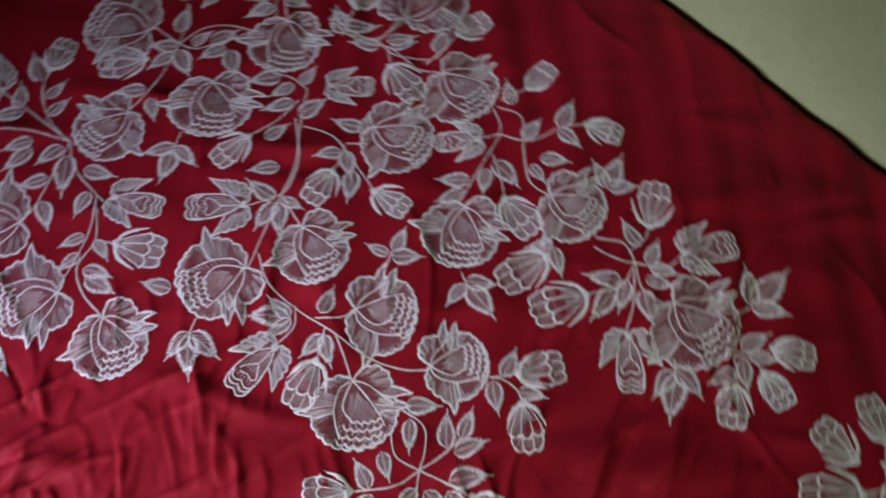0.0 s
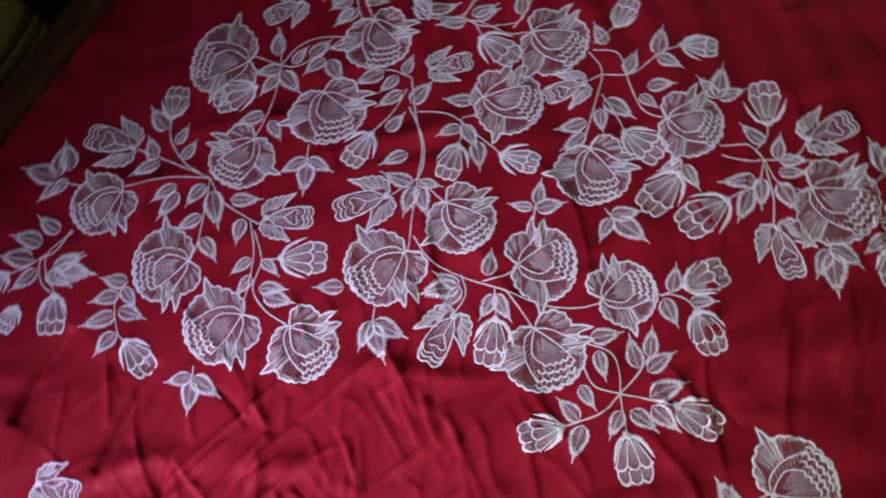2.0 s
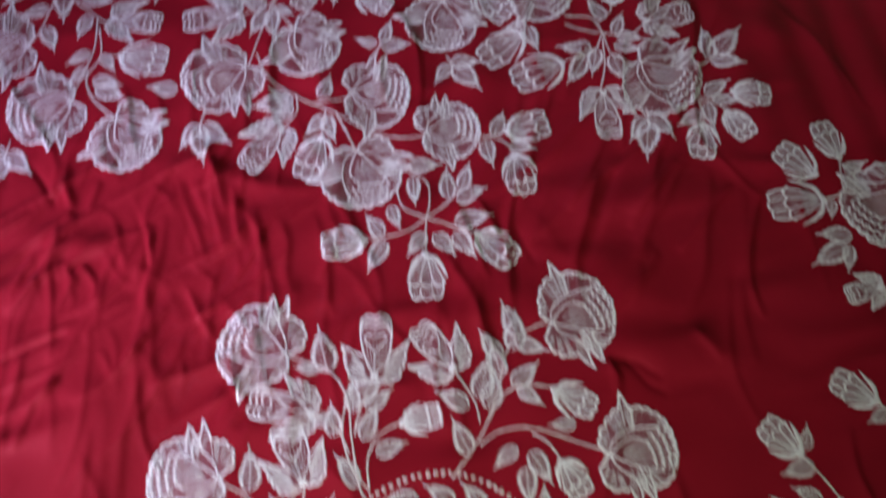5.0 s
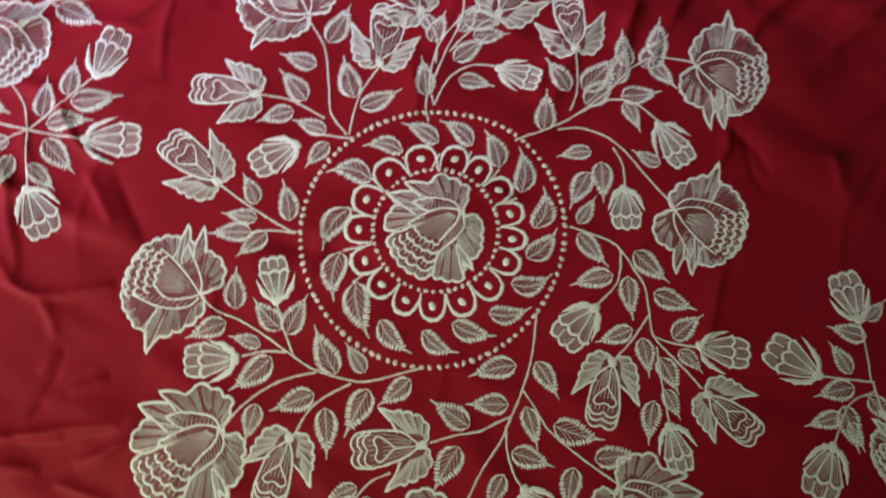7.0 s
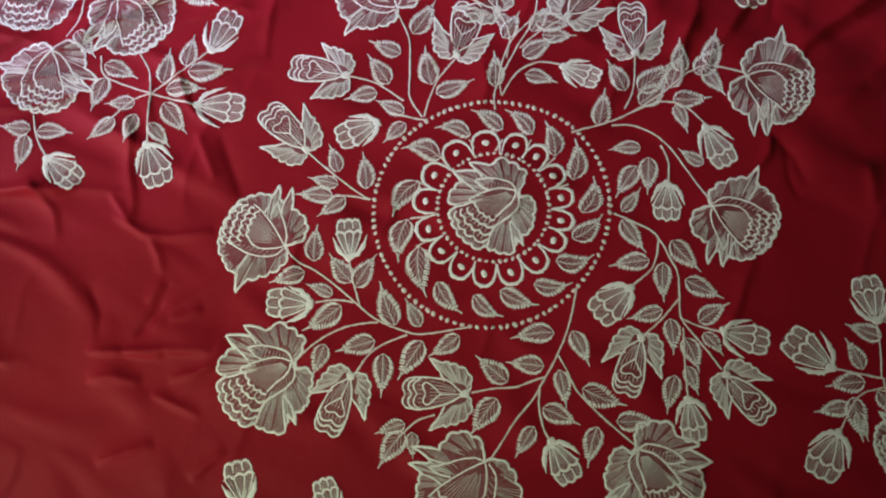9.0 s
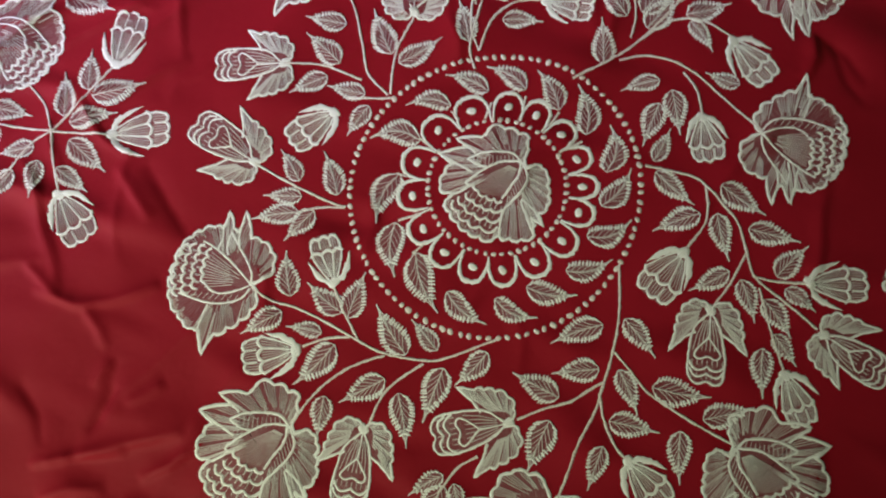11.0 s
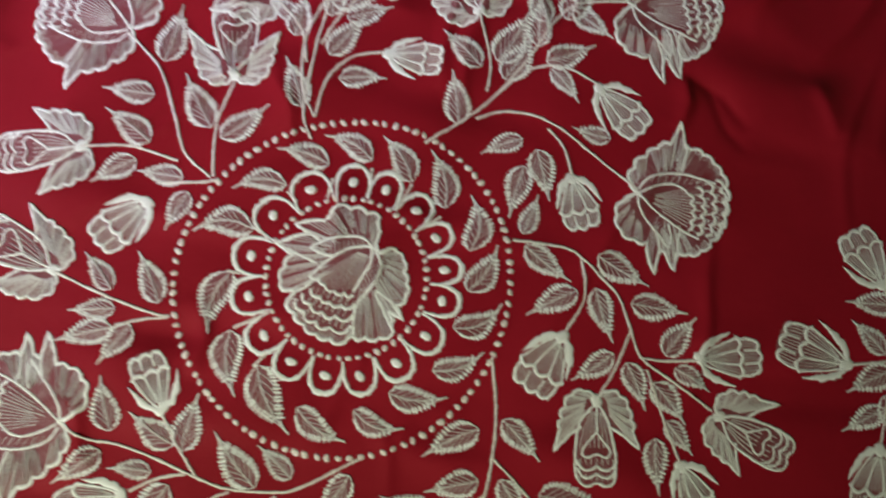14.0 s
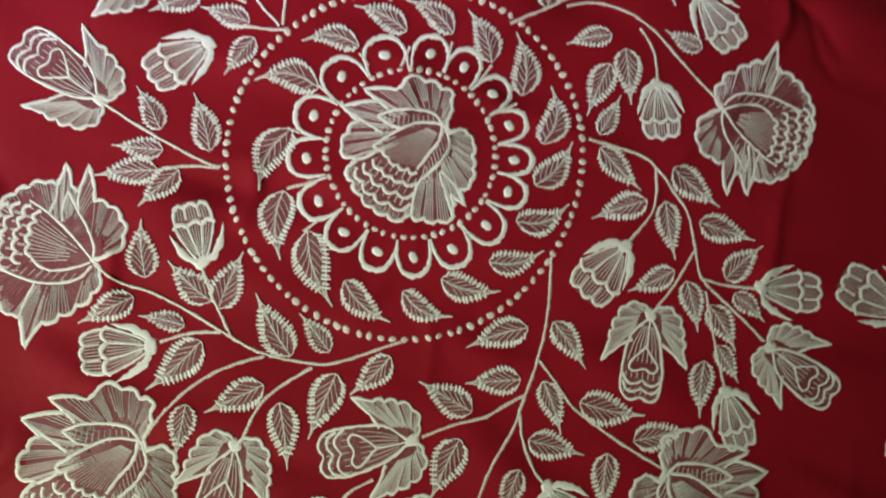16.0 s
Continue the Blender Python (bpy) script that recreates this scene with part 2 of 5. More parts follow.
headboard = part("headboard", box(-1.160, -1.112, S0 - 0.02, S1 - 0.005, 0.20, 0.522, 0.012, 3), WOOD, bedstead, "dark brown headboard with a worn rounded top edge")
headboard.matrix_basis = Matrix.Translation(bed(-1.113, 0.26)) @ Matrix.Rotation(radians(3.9), 4, "Z") @ Matrix.Translation(-bed(-1.113, 0.26))
part("footboard", box(L1 + 0.03, L1 + 0.07, S0 - 0.02, S1 - 0.005, 0.20, 0.46, 0.008, 3), WOOD, bedstead)
tagged(part("mattress", box(L0 + 0.004, L1, S0 + 0.02, S1 - 0.02, 0.28, TOP - 0.022, 0.02, 3), MATTRESS_MAT), "plain mattress covered by the red embroidered sheet", "mattress")


def folded_cloth(a, b, wide, deep, high, turn, mat, label):
    """A soft folded piece of cloth on the floor: rounded layers with a sagging top."""
    root = tagged(empty("folded_cloth"), label, "cloth")
    root.location = bed(a, b, 0)
    for k in range(3):
        bm = bmesh.new()
        bmesh.ops.create_cube(bm, size=1)
        bmesh.ops.bevel(bm, geom=bm.edges[:], offset=0.16, segments=3, affect="EDGES", profile=0.5)
        bmesh.ops.subdivide_edges(bm, edges=bm.edges[:], cuts=2, use_grid_fill=True)
        for v in bm.verts:
            v.co.x, v.co.y, v.co.z = v.co.x * wide * (1 - 0.03 * k), v.co.y * deep * (1 - 0.04 * k), (v.co.z + 0.5 + k) * high / 3
            v.co.z -= 0.012 * k * math.cos(v.co.x / wide * 3) * math.cos(v.co.y / deep * 3) - 0.003 * noise.noise(v.co * 14)
        bmesh.ops.rotate(bm, cent=(0, 0, 0), matrix=Matrix.Rotation(radians(turn + 2 * k), 3, "Z"), verts=bm.verts)
        layer = part("fold", bm, mat, root)
        for poly in layer.data.polygons:
            poly.use_smooth = True


folded_cloth(-1.73, 0.03, 0.34, 0.26, 0.13, 20, YELLOW_MAT, "mustard yellow folded cloth on the dark floor")
folded_cloth(-1.74, 0.30, 0.20, 0.16, 0.10, 50, OLIVE_MAT, "olive yellow folded cloth on the dark floor")

# ---- the bedsheet: one sheet, creased and draped over the long edges ----
STEP = 0.0030
HANG = 0.26
ROUND = 0.016


def value_noise(x, y, seed):
    """Smooth noise in -1..1 for arrays."""
    rng = np.random.RandomState(seed)
    table = rng.rand(64, 64) * 2 - 1
    xi, yi = np.floor(x).astype(int), np.floor(y).astype(int)
    fx, fy = x - xi, y - yi
    fx, fy = fx * fx * (3 - 2 * fx), fy * fy * (3 - 2 * fy)
    g = lambda i, j: table[i % 64, j % 64]
    return (g(xi, yi) * (1 - fx) + g(xi + 1, yi) * fx) * (1 - fy) + (g(xi, yi + 1) * (1 - fx) + g(xi + 1, yi + 1) * fx) * fy


def crease(h, x, y, x0, y0, x1, y1, rise, width, bow=0.0):
    """Adds one fold: a sharp-backed ridge from one place to another, fading at both ends."""
    dx, dy = x1 - x0, y1 - y0
    length = math.hypot(dx, dy)
    u = ((x - x0) * dx + (y - y0) * dy) / length**2
    v = ((y - y0) * dx - (x - x0) * dy) / length - bow * length * 4 * u * (1 - u)
    v = v + 0.25 * width * np.sin(9 * u + 40 * x0)
    fade = np.clip(u, 0, 1) * np.clip(1 - u, 0, 1) * 4
    side = np.where(v > 0, v / width, -v / (0.45 * width))
    return h + rise * np.sqrt(fade) * np.exp(-side**1.25)


def fold(h, x, y, rise, width, *points):
    """Adds one bent fold along the points, sharp-backed, fading at both ends; a negative rise is a valley."""
    near = np.full(x.shape, 9.0)
    at = np.zeros(x.shape)
    side = np.zeros(x.shape)
    lengths = [math.hypot(q[0] - p[0], q[1] - p[1]) for p, q in zip(points, points[1:])]
    done, whole = 0.0, sum(lengths)
    for p, q, length in zip(points, points[1:], lengths):
        dx, dy = (q[0] - p[0]) / length, (q[1] - p[1]) / length
        u = np.clip((x - p[0]) * dx + (y - p[1]) * dy, 0, length)
        away = np.hypot(x - p[0] - dx * u, y - p[1] - dy * u)
        closer = away < near
        near = np.where(closer, away, near)
        at = np.where(closer, (done + u) / whole, at)
        side = np.where(closer, (y - p[1]) * dx - (x - p[0]) * dy, side)
        done += length
    fade = np.clip(4.4 * at * (1 - at), 0, 1)
    reach = near / np.where(side > 0, 0.9 * width, 0.4 * width)
    return h + rise * np.sqrt(fade) * np.exp(-reach**1.2)


def sheet_height(x, y):
    """Height of the cloth over the mattress, in metres, at places of the world."""
    h = 0.0035 * value_noise(x * 3.1 + 7, y * 3.1, 3) + 0.0016 * value_noise(x * 9 + 3, y * 9, 4)
    warp = 0.06 * value_noise(x * 2.2, y * 2.2 + 9, 5)
    # soft long folds towards the wall
    edge = np.clip((E2.x * x + E2.y * y - 0.50) / 0.20, 0, 1)
    wave = np.sin((x + 0.09 * y + 0.5 * warp) * 118 + 3.0 * value_noise(x * 6, y * 1.2, 7))
    h = h + 0.0022 * edge * wave * np.clip(0.80 + 0.55 * value_noise(x * 7, y * 1.8, 6), 0.25, 1.2)
    h = h + 0.0020 * edge * np.sin((x - 0.25 * y + warp) * 40 + 2.5 * value_noise(x * 4, y * 1.2, 12))
    # shallow pulls over the whole cloth
    h = h + 0.0014 * np.sin((0.9 * x - 0.25 * y + warp * 1.6) * 70) * np.clip(value_noise(x * 3, y * 3, 8) + 0.3, 0, 1)
    rng = random.Random(11)

    def scatter(h, count, xs, ys, turns, lengths, rises, widths):
        for _ in range(count):
            cx, cy, turn, long = rng.uniform(*xs), rng.uniform(*ys), rng.uniform(*turns), rng.uniform(*lengths)
            ex, ey = math.cos(turn) * long / 2, math.sin(turn) * long / 2
            h = crease(h, x, y, cx - ex, cy - ey, cx + ex, cy + ey, rng.uniform(*rises), rng.uniform(*widths), rng.uniform(-0.12, 0.12))
        return h

    # single folds
    h = fold(h, x, y, 0.0035, 0.010, (-0.193, 0.493), (-0.192, 0.437), (-0.180, 0.379))
    h = fold(h, x, y, -0.0018, 0.008, (-0.234, 0.475), (-0.219, 0.421), (-0.225, 0.384))
    h = fold(h, x, y, 0.0040, 0.008, (0.198, 0.385), (0.231, 0.428), (0.260, 0.475))
    h = fold(h, x, y, -0.0022, 0.010, (0.226, 0.374), (0.256, 0.417), (0.282, 0.457))
    h = fold(h, x, y, 0.0045, 0.006, (-0.408, 0.353), (-0.384, 0.395), (-0.350, 0.428), (-0.308, 0.447))
    h = fold(h, x, y, -0.0040, 0.005, (-0.419, 0.376), (-0.385, 0.402), (-0.343, 0.420))
    h = fold(h, x, y, 0.0045, 0.005, (-0.263, 0.420), (-0.258, 0.373), (-0.269, 0.329))
    h = fold(h, x, y, -0.0018, 0.006, (-0.221, 0.471), (-0.210, 0.435), (-0.198, 0.409))
    h = fold(h, x, y, 0.0035, 0.006, (-0.169, 0.458), (-0.167, 0.409), (-0.161, 0.381))
    h = fold(h, x, y, -0.0045, 0.006, (-0.411, 0.282), (-0.378, 0.296), (-0.344, 0.307))
    h = fold(h, x, y, 0.0045, 0.006, (-0.393, 0.192), (-0.374, 0.234), (-0.350, 0.260))
    h = fold(h, x, y, 0.0035, 0.006, (-0.265, 0.298), (-0.282, 0.270), (-0.293, 0.256))
    h = fold(h, x, y, 0.0035, 0.006, (-0.221, 0.343), (-0.208, 0.309), (-0.195, 0.283))
    h = fold(h, x, y, 0.0030, 0.010, (0.184, 0.306), (0.213, 0.362), (0.242, 0.429))
    h = fold(h, x, y, -0.0025, 0.010, (0.199, 0.304), (0.228, 0.360), (0.261, 0.426))
    h = fold(h, x, y, 0.0040, 0.007, (0.261, 0.353), (0.292, 0.391), (0.333, 0.429))
    h = fold(h, x, y, 0.0040, 0.006, (0.310, 0.320), (0.347, 0.356), (0.386, 0.393))
    h = fold(h, x, y, -0.0020, 0.007, (0.133, 0.375), (0.144, 0.344), (0.153, 0.323))
    h = fold(h, x, y, 0.0030, 0.006, (-0.081, 0.332), (-0.063, 0.362), (-0.050, 0.381))
    h = fold(h, x, y, -0.0020, 0.008, (0.223, 0.214), (0.245, 0.181), (0.263, 0.168))
    h = fold(h, x, y, 0.0035, 0.006, (-0.178, 0.263), (-0.173, 0.227), (-0.160, 0.208))
    h = fold(h, x, y, -0.0035, 0.006, (-0.171, 0.187), (-0.154, 0.204), (-0.134, 0.216))
    h = fold(h, x, y, 0.0030, 0.006, (-0.326, 0.299), (-0.309, 0.322), (-0.280, 0.337))
    h = fold(h, x, y, 0.0030, 0.006, (-0.357, 0.328), (-0.341, 0.364), (-0.324, 0.381))
    h = fold(h, x, y, 0.0045, 0.006, (-0.319, -0.197), (-0.280, -0.197), (-0.253, -0.184), (-0.222, -0.159))
    h = fold(h, x, y, -0.0018, 0.007, (-0.231, -0.223), (-0.226, -0.253), (-0.226, -0.279))
    h = fold(h, x, y, 0.0030, 0.006, (-0.276, -0.196), (-0.256, -0.208), (-0.244, -0.220))
    h = fold(h, x, y, 0.0030, 0.007, (-0.209, -0.254), (-0.195, -0.241), (-0.186, -0.229))
    h = fold(h, x, y, 0.0045, 0.008, (-0.228, -0.301), (-0.198, -0.283), (-0.156, -0.258))
    h = fold(h, x, y, -0.0025, 0.012, (-0.277, -0.068), (-0.245, -0.093), (-0.214, -0.117))
    h = fold(h, x, y, 0.0035, 0.010, (-0.298, -0.079), (-0.269, -0.100), (-0.250, -0.113))
    h = fold(h, x, y, 0.0035, 0.006, (-0.337, -0.179), (-0.313, -0.189), (-0.295, -0.197))
    h = fold(h, x, y, -0.0018, 0.007, (-0.300, -0.267), (-0.273, -0.285), (-0.259, -0.307))
    h = fold(h, x, y, -0.0025, 0.010, (0.210, 0.213), (0.239, 0.205), (0.261, 0.185))
    h = fold(h, x, y, 0.0040, 0.008, (0.211, 0.171), (0.215, 0.193), (0.208, 0.213))
    h = fold(h, x, y, 0.0030, 0.012, (0.303, 0.236), (0.320, 0.211), (0.327, 0.196))
    h = fold(h, x, y, -0.013, 0.015, (-0.561, 0.628), (-0.608, 0.584), (-0.644, 0.530))
    h = fold(h, x, y, -0.010, 0.011, (-0.463, 0.563), (-0.504, 0.508), (-0.550, 0.451))
    h = fold(h, x, y, 0.0050, 0.005, (-0.523, 0.570), (-0.524, 0.528), (-0.530, 0.498))
    h = fold(h, x, y, 0.0035, 0.005, (-0.594, 0.487), (-0.581, 0.528), (-0.573, 0.559))
    h = fold(h, x, y, 0.0050, 0.006, (-0.544, 0.432), (-0.509, 0.478), (-0.472, 0.515))
    h = fold(h, x, y, 0.0045, 0.005, (-0.472, 0.416), (-0.428, 0.442), (-0.373, 0.470), (-0.306, 0.507))
    h = fold(h, x, y, 0.0045, 0.005, (-0.429, 0.384), (-0.389, 0.416), (-0.344, 0.445))
    h = fold(h, x, y, -0.0060, 0.007, (-0.517, 0.332), (-0.487, 0.373), (-0.472, 0.419), (-0.457, 0.440))
    h = fold(h, x, y, 0.0050, 0.006, (-0.495, 0.332), (-0.451, 0.369), (-0.399, 0.401))
    h = fold(h, x, y, -0.0035, 0.005, (-0.397, 0.512), (-0.378, 0.483), (-0.364, 0.454))
    h = fold(h, x, y, 0.0030, 0.005, (-0.357, 0.483), (-0.344, 0.448))
    h = fold(h, x, y, 0.0030, 0.005, (-0.327, 0.445), (-0.315, 0.480))
    h = fold(h, x, y, -0.0014, 0.006, (-0.281, 0.452), (-0.267, 0.408), (-0.261, 0.366), (-0.276, 0.336))
    h = fold(h, x, y, 0.0035, 0.005, (-0.357, 0.368), (-0.327, 0.400), (-0.294, 0.421))
    h = fold(h, x, y, 0.0040, 0.005, (-0.405, 0.334), (-0.384, 0.364), (-0.353, 0.386))
    h = fold(h, x, y, 0.0030, 0.005, (-0.317, 0.336), (-0.316, 0.359), (-0.332, 0.383))
    h = fold(h, x, y, 0.0030, 0.005, (-0.457, 0.444), (-0.435, 0.406), (-0.417, 0.382))
    h = fold(h, x, y, -0.0030, 0.005, (-0.619, 0.480), (-0.598, 0.507), (-0.581, 0.524))
    h = fold(h, x, y, 0.0030, 0.005, (-0.430, 0.456), (-0.431, 0.482), (-0.424, 0.502))
    h = fold(h, x, y, 0.0040, 0.008, (-0.202, 0.518), (-0.187, 0.472), (-0.179, 0.425))
    h = fold(h, x, y, -0.0018, 0.008, (-0.162, 0.447), (-0.153, 0.404), (-0.144, 0.357))
    h = fold(h, x, y, 0.0045, 0.005, (-0.261, -0.322), (-0.224, -0.301), (-0.193, -0.287))
    h = fold(h, x, y, 0.0040, 0.005, (-0.174, -0.303), (-0.153, -0.280), (-0.136, -0.256))
    h = fold(h, x, y, -0.0030, 0.005, (-0.227, -0.285), (-0.224, -0.262), (-0.221, -0.244))
    h = fold(h, x, y, 0.0025, 0.005, (-0.238, -0.251), (-0.237, -0.237), (-0.233, -0.227))
    h = fold(h, x, y, 0.0035, 0.006, (-0.183, -0.322), (-0.151, -0.318), (-0.130, -0.315))
    h = fold(h, x, y, 0.0035, 0.006, (-0.104, -0.368), (-0.095, -0.341), (-0.089, -0.329))
    h = fold(h, x, y, 0.0040, 0.008, (-0.190, -0.403), (-0.172, -0.382), (-0.153, -0.360))
    h = fold(h, x, y, 0.0040, 0.007, (-0.244, -0.344), (-0.225, -0.329), (-0.198, -0.319))
    # and lesser ones between them
    h = scatter(h, 46, (-0.60, -0.12), (0.22, 0.50), (0.35, 0.95), (0.05, 0.15), (0.0016, 0.0036), (0.0034, 0.0060))
    h = scatter(h, 22, (-0.60, -0.12), (0.24, 0.50), (1.3, 2.3), (0.03, 0.09), (0.0010, 0.0022), (0.0034, 0.0055))
    h = scatter(h, 50, (-0.85, -0.30), (-0.45, 0.10), (0.25, 1.05), (0.07, 0.26), (0.0018, 0.0045), (0.0045, 0.010))
    h = scatter(h, 24, (-0.80, -0.30), (-0.40, 0.20), (1.7, 2.8), (0.05, 0.16), (0.0015, 0.0040), (0.0042, 0.008))
    h = scatter(h, 44, (-0.75, -0.10), (0.10, 0.60), (0.60, 1.35), (0.06, 0.20), (0.0012, 0.0028), (0.0045, 0.009))
    h = scatter(h, 40, (-0.50, 0.12), (0.20, 0.60), (1.35, 2.0), (0.06, 0.20), (0.0012, 0.0032), (0.0045, 0.010))
    h = scatter(h, 20, (0.10, 0.42), (0.24, 0.60), (0.6, 1.35), (0.10, 0.30), (0.0018, 0.0045), (0.005, 0.012))
    h = scatter(h, 130, (-0.55, 0.62), (-0.50, 1.05), (0.9, 2.2), (0.04, 0.20), (0.0008, 0.0026), (0.005, 0.011))
    return h


def sheet_grid():
    """Rows of the cloth: a along the bed, s across it along the cloth, over both long edges."""
    na, ns = int((L1 - L0 + 0.02) / STEP), int((S1 - S0 + 2 * HANG) / STEP)
    a = np.linspace(L0 + 0.004, L1 + 0.024, na)
    s = np.linspace(S0 - HANG, S1 + HANG, ns)
    aa, ss = np.meshgrid(a, s, indexing="ij")
    over = np.maximum(ss - (S1 - ROUND), 0) - np.maximum((S0 + ROUND) - ss, 0)
    arc = np.clip(np.abs(over) / ROUND, 0, math.pi / 2)
    flat = np.clip(ss, S0 + ROUND, S1 - ROUND)
    b = flat + np.sign(over) * ROUND * np.sin(arc)
    down = ROUND * (1 - np.cos(arc)) + np.maximum(np.abs(over) - ROUND * math.pi / 2, 0)
    sway = np.maximum(-over - ROUND, 0)
    b = b + np.sign(over) * sway * (0.10 + 0.10 * np.sin(aa * 23 + 2 * np.sin(aa * 7)))
    x, y = aa * E1.x + b * E2.x, aa * E1.y + b * E2.y
    z = TOP - down + sheet_height(x, y)
    return a, s, x, y, z


GRID_A, GRID_S, GX, GY, GZ = sheet_grid()


def on_sheet(x, y):
    """Height of the cloth's top at places of the world (arrays)."""
    a, b = x * E1.x + y * E1.y, x * E2.x + y * E2.y
    i = np.clip((a - GRID_A[0]) / (GRID_A[1] - GRID_A[0]), 0, len(GRID_A) - 1.001)
    j = np.clip((b - GRID_S[0]) / (GRID_S[1] - GRID_S[0]), 0, len(GRID_S) - 1.001)
    i0, j0 = i.astype(int), j.astype(int)
    fi, fj = i - i0, j - j0
    return (GZ[i0, j0] * (1 - fi) + GZ[i0 + 1, j0] * fi) * (1 - fj) + (GZ[i0, j0 + 1] * (1 - fi) + GZ[i0 + 1, j0 + 1] * fi) * fj


def build_sheet():
    na, ns = GX.shape
    verts = np.stack([GX, GY, GZ], -1).reshape(-1, 3)
    i, j = np.meshgrid(np.arange(na - 1), np.arange(ns - 1), indexing="ij")
    k = (i * ns + j).ravel()
    faces = np.stack([k, k + ns, k + ns + 1, k + 1], -1)
    me = bpy.data.meshes.new("bedsheet")
    me.from_pydata(verts.tolist(), [], faces.tolist())
    me.materials.append(CLOTH)
    me.polygons.foreach_set("use_smooth", np.ones(len(me.polygons), dtype=bool))
    me.update()
    return tagged(new("bedsheet", me), "deep red cotton bedsheet with white floral embroidery, slightly creased", "bedsheet")


bedsheet = build_sheet()


# ---- stitches ----
class Stitches:
    """Threads and fills that lie on the cloth, gathered into one mesh."""

    def __init__(self):
        self.verts, self.faces, self.uv, self.count = [], [], [], 0
        self.rng = np.random.RandomState(len(bpy.data.meshes))

    def add(self, verts, faces, uv):
        self.verts.append(verts)
        self.faces += [[v + self.count for v in f] for f in faces]
        self.uv.append(uv)
        self.count += len(verts)

    def thread(self, points, width, rise=0.0005, base=0.00055):
        """A raised thread along points of the plane; width may vary along it."""
        p = np.asarray(points, float)
        n = len(p)
        if n < 2:
            return
        way = np.gradient(p, axis=0)
        way /= np.maximum(np.hypot(way[:, 0], way[:, 1]), 1e-9)[:, None]
        uneven = 1 + 0.16 * self.rng.standard_normal(n).clip(-1.6, 1.6)
        out = np.stack([-way[:, 1], way[:, 0]], -1) * (np.broadcast_to(width, n) / 2 * uneven)[:, None]
        p = p + out * 0.16 * self.rng.standard_normal(n).clip(-1.5, 1.5)[:, None]
        along = np.r_[0, np.cumsum(np.hypot(*np.diff(p, axis=0).T))]
        rows, uvs = [], []
        for side, lift in ((-1, 0.0004), (-0.55, base + 0.22 * rise), (0.55, base + 0.22 * rise), (1, 0.0004)):
            q = p + side * out
            rows.append(np.c_[q, on_sheet(q[:, 0], q[:, 1]) + lift])
            uvs.append(np.c_[along, np.full(n, side * 0.001)])
        faces = [(r * n + i, r * n + i + 1, (r + 1) * n + i + 1, (r + 1) * n + i) for r in range(3) for i in range(n - 1)]
        self.add(np.concatenate(rows), [f[::-1] for f in faces], np.concatenate(uvs))

    def fan(self, centre, rim, lift=0.0003, rings=5):
        """A fill from a centre out to a rim; u runs outwards in metres, v round it."""
        rim = np.asarray(rim, float)
        n, c = len(rim), np.asarray(centre, float)
        rows, uvs = [], []
        round_ = np.r_[0, np.cumsum(np.hypot(*np.diff(rim, axis=0).T))]
        for r in range(rings + 1):
            f = 0.02 + 0.98 * r / rings
            q = c + (rim - c) * f
            rows.append(np.c_[q, on_sheet(q[:, 0], q[:, 1]) + lift])
            uvs.append(np.c_[np.full(n, f * 0.04), round_])
        faces = [(r * n + i, (r + 1) * n + i, (r + 1) * n + (i + 1) % n, r * n + (i + 1) % n) for r in range(rings) for i in range(n)]
        area = np.sum(rim[:, 0] * np.roll(rim[:, 1], -1) - rim[:, 1] * np.roll(rim[:, 0], -1))
        self.add(np.concatenate(rows), faces if area > 0 else [f[::-1] for f in faces], np.concatenate(uvs))

    def knot(self, x, y, size, rise):
        """A round padded knot."""
        turns = np.arange(10) * math.tau / 10
        size = size * (1 + 0.16 * np.cos(2 * turns + self.rng.rand() * 6) + 0.06 * self.rng.standard_normal(10))
        rows, uvs = [], []
        for r, up in ((1.0, 0.08), (0.88, 0.40), (0.55, 0.52), (0.12, 0.55)):
            q = np.stack([x + size * r * np.cos(turns), y + size * r * np.sin(turns)], -1)
            rows.append(np.c_[q, on_sheet(q[:, 0], q[:, 1]) + rise * up])
            uvs.append(np.c_[turns * size, r * size])
        faces = [(r * 10 + i, r * 10 + (i + 1) % 10, (r + 1) * 10 + (i + 1) % 10, (r + 1) * 10 + i) for r in range(3) for i in range(10)]
        self.add(np.concatenate(rows), faces + [tuple(range(30, 40))], np.concatenate(uvs))

    def build(self, name, mat, parent, label=""):
        return mesh_object(name, np.concatenate(self.verts), self.faces, mat, parent, label, np.concatenate(self.uv))


def smooth_line(points, step):
    """A curve through the points (Catmull-Rom), in even steps."""
    p = np.asarray(points, float)
    if len(p) > 2:
        q = np.vstack([2 * p[0] - p[1], p, 2 * p[-1] - p[-2]])
        t = np.linspace(0, 1, 14)[:, None]
        p = np.vstack([0.5 * (2 * q[i] + (q[i + 1] - q[i - 1]) * t + (2 * q[i - 1] - 5 * q[i] + 4 * q[i + 1] - q[i + 2]) * t**2
                              + (3 * q[i] - q[i - 1] - 3 * q[i + 1] + q[i + 2]) * t**3) for i in range(1, len(q) - 2)])
    along = np.r_[0, np.cumsum(np.hypot(*np.diff(p, axis=0).T))]
    n = max(3, int(along[-1] / step) + 1)
    at = np.linspace(0, along[-1], n)
    return np.stack([np.interp(at, along, p[:, 0]), np.interp(at, along, p[:, 1])], -1)


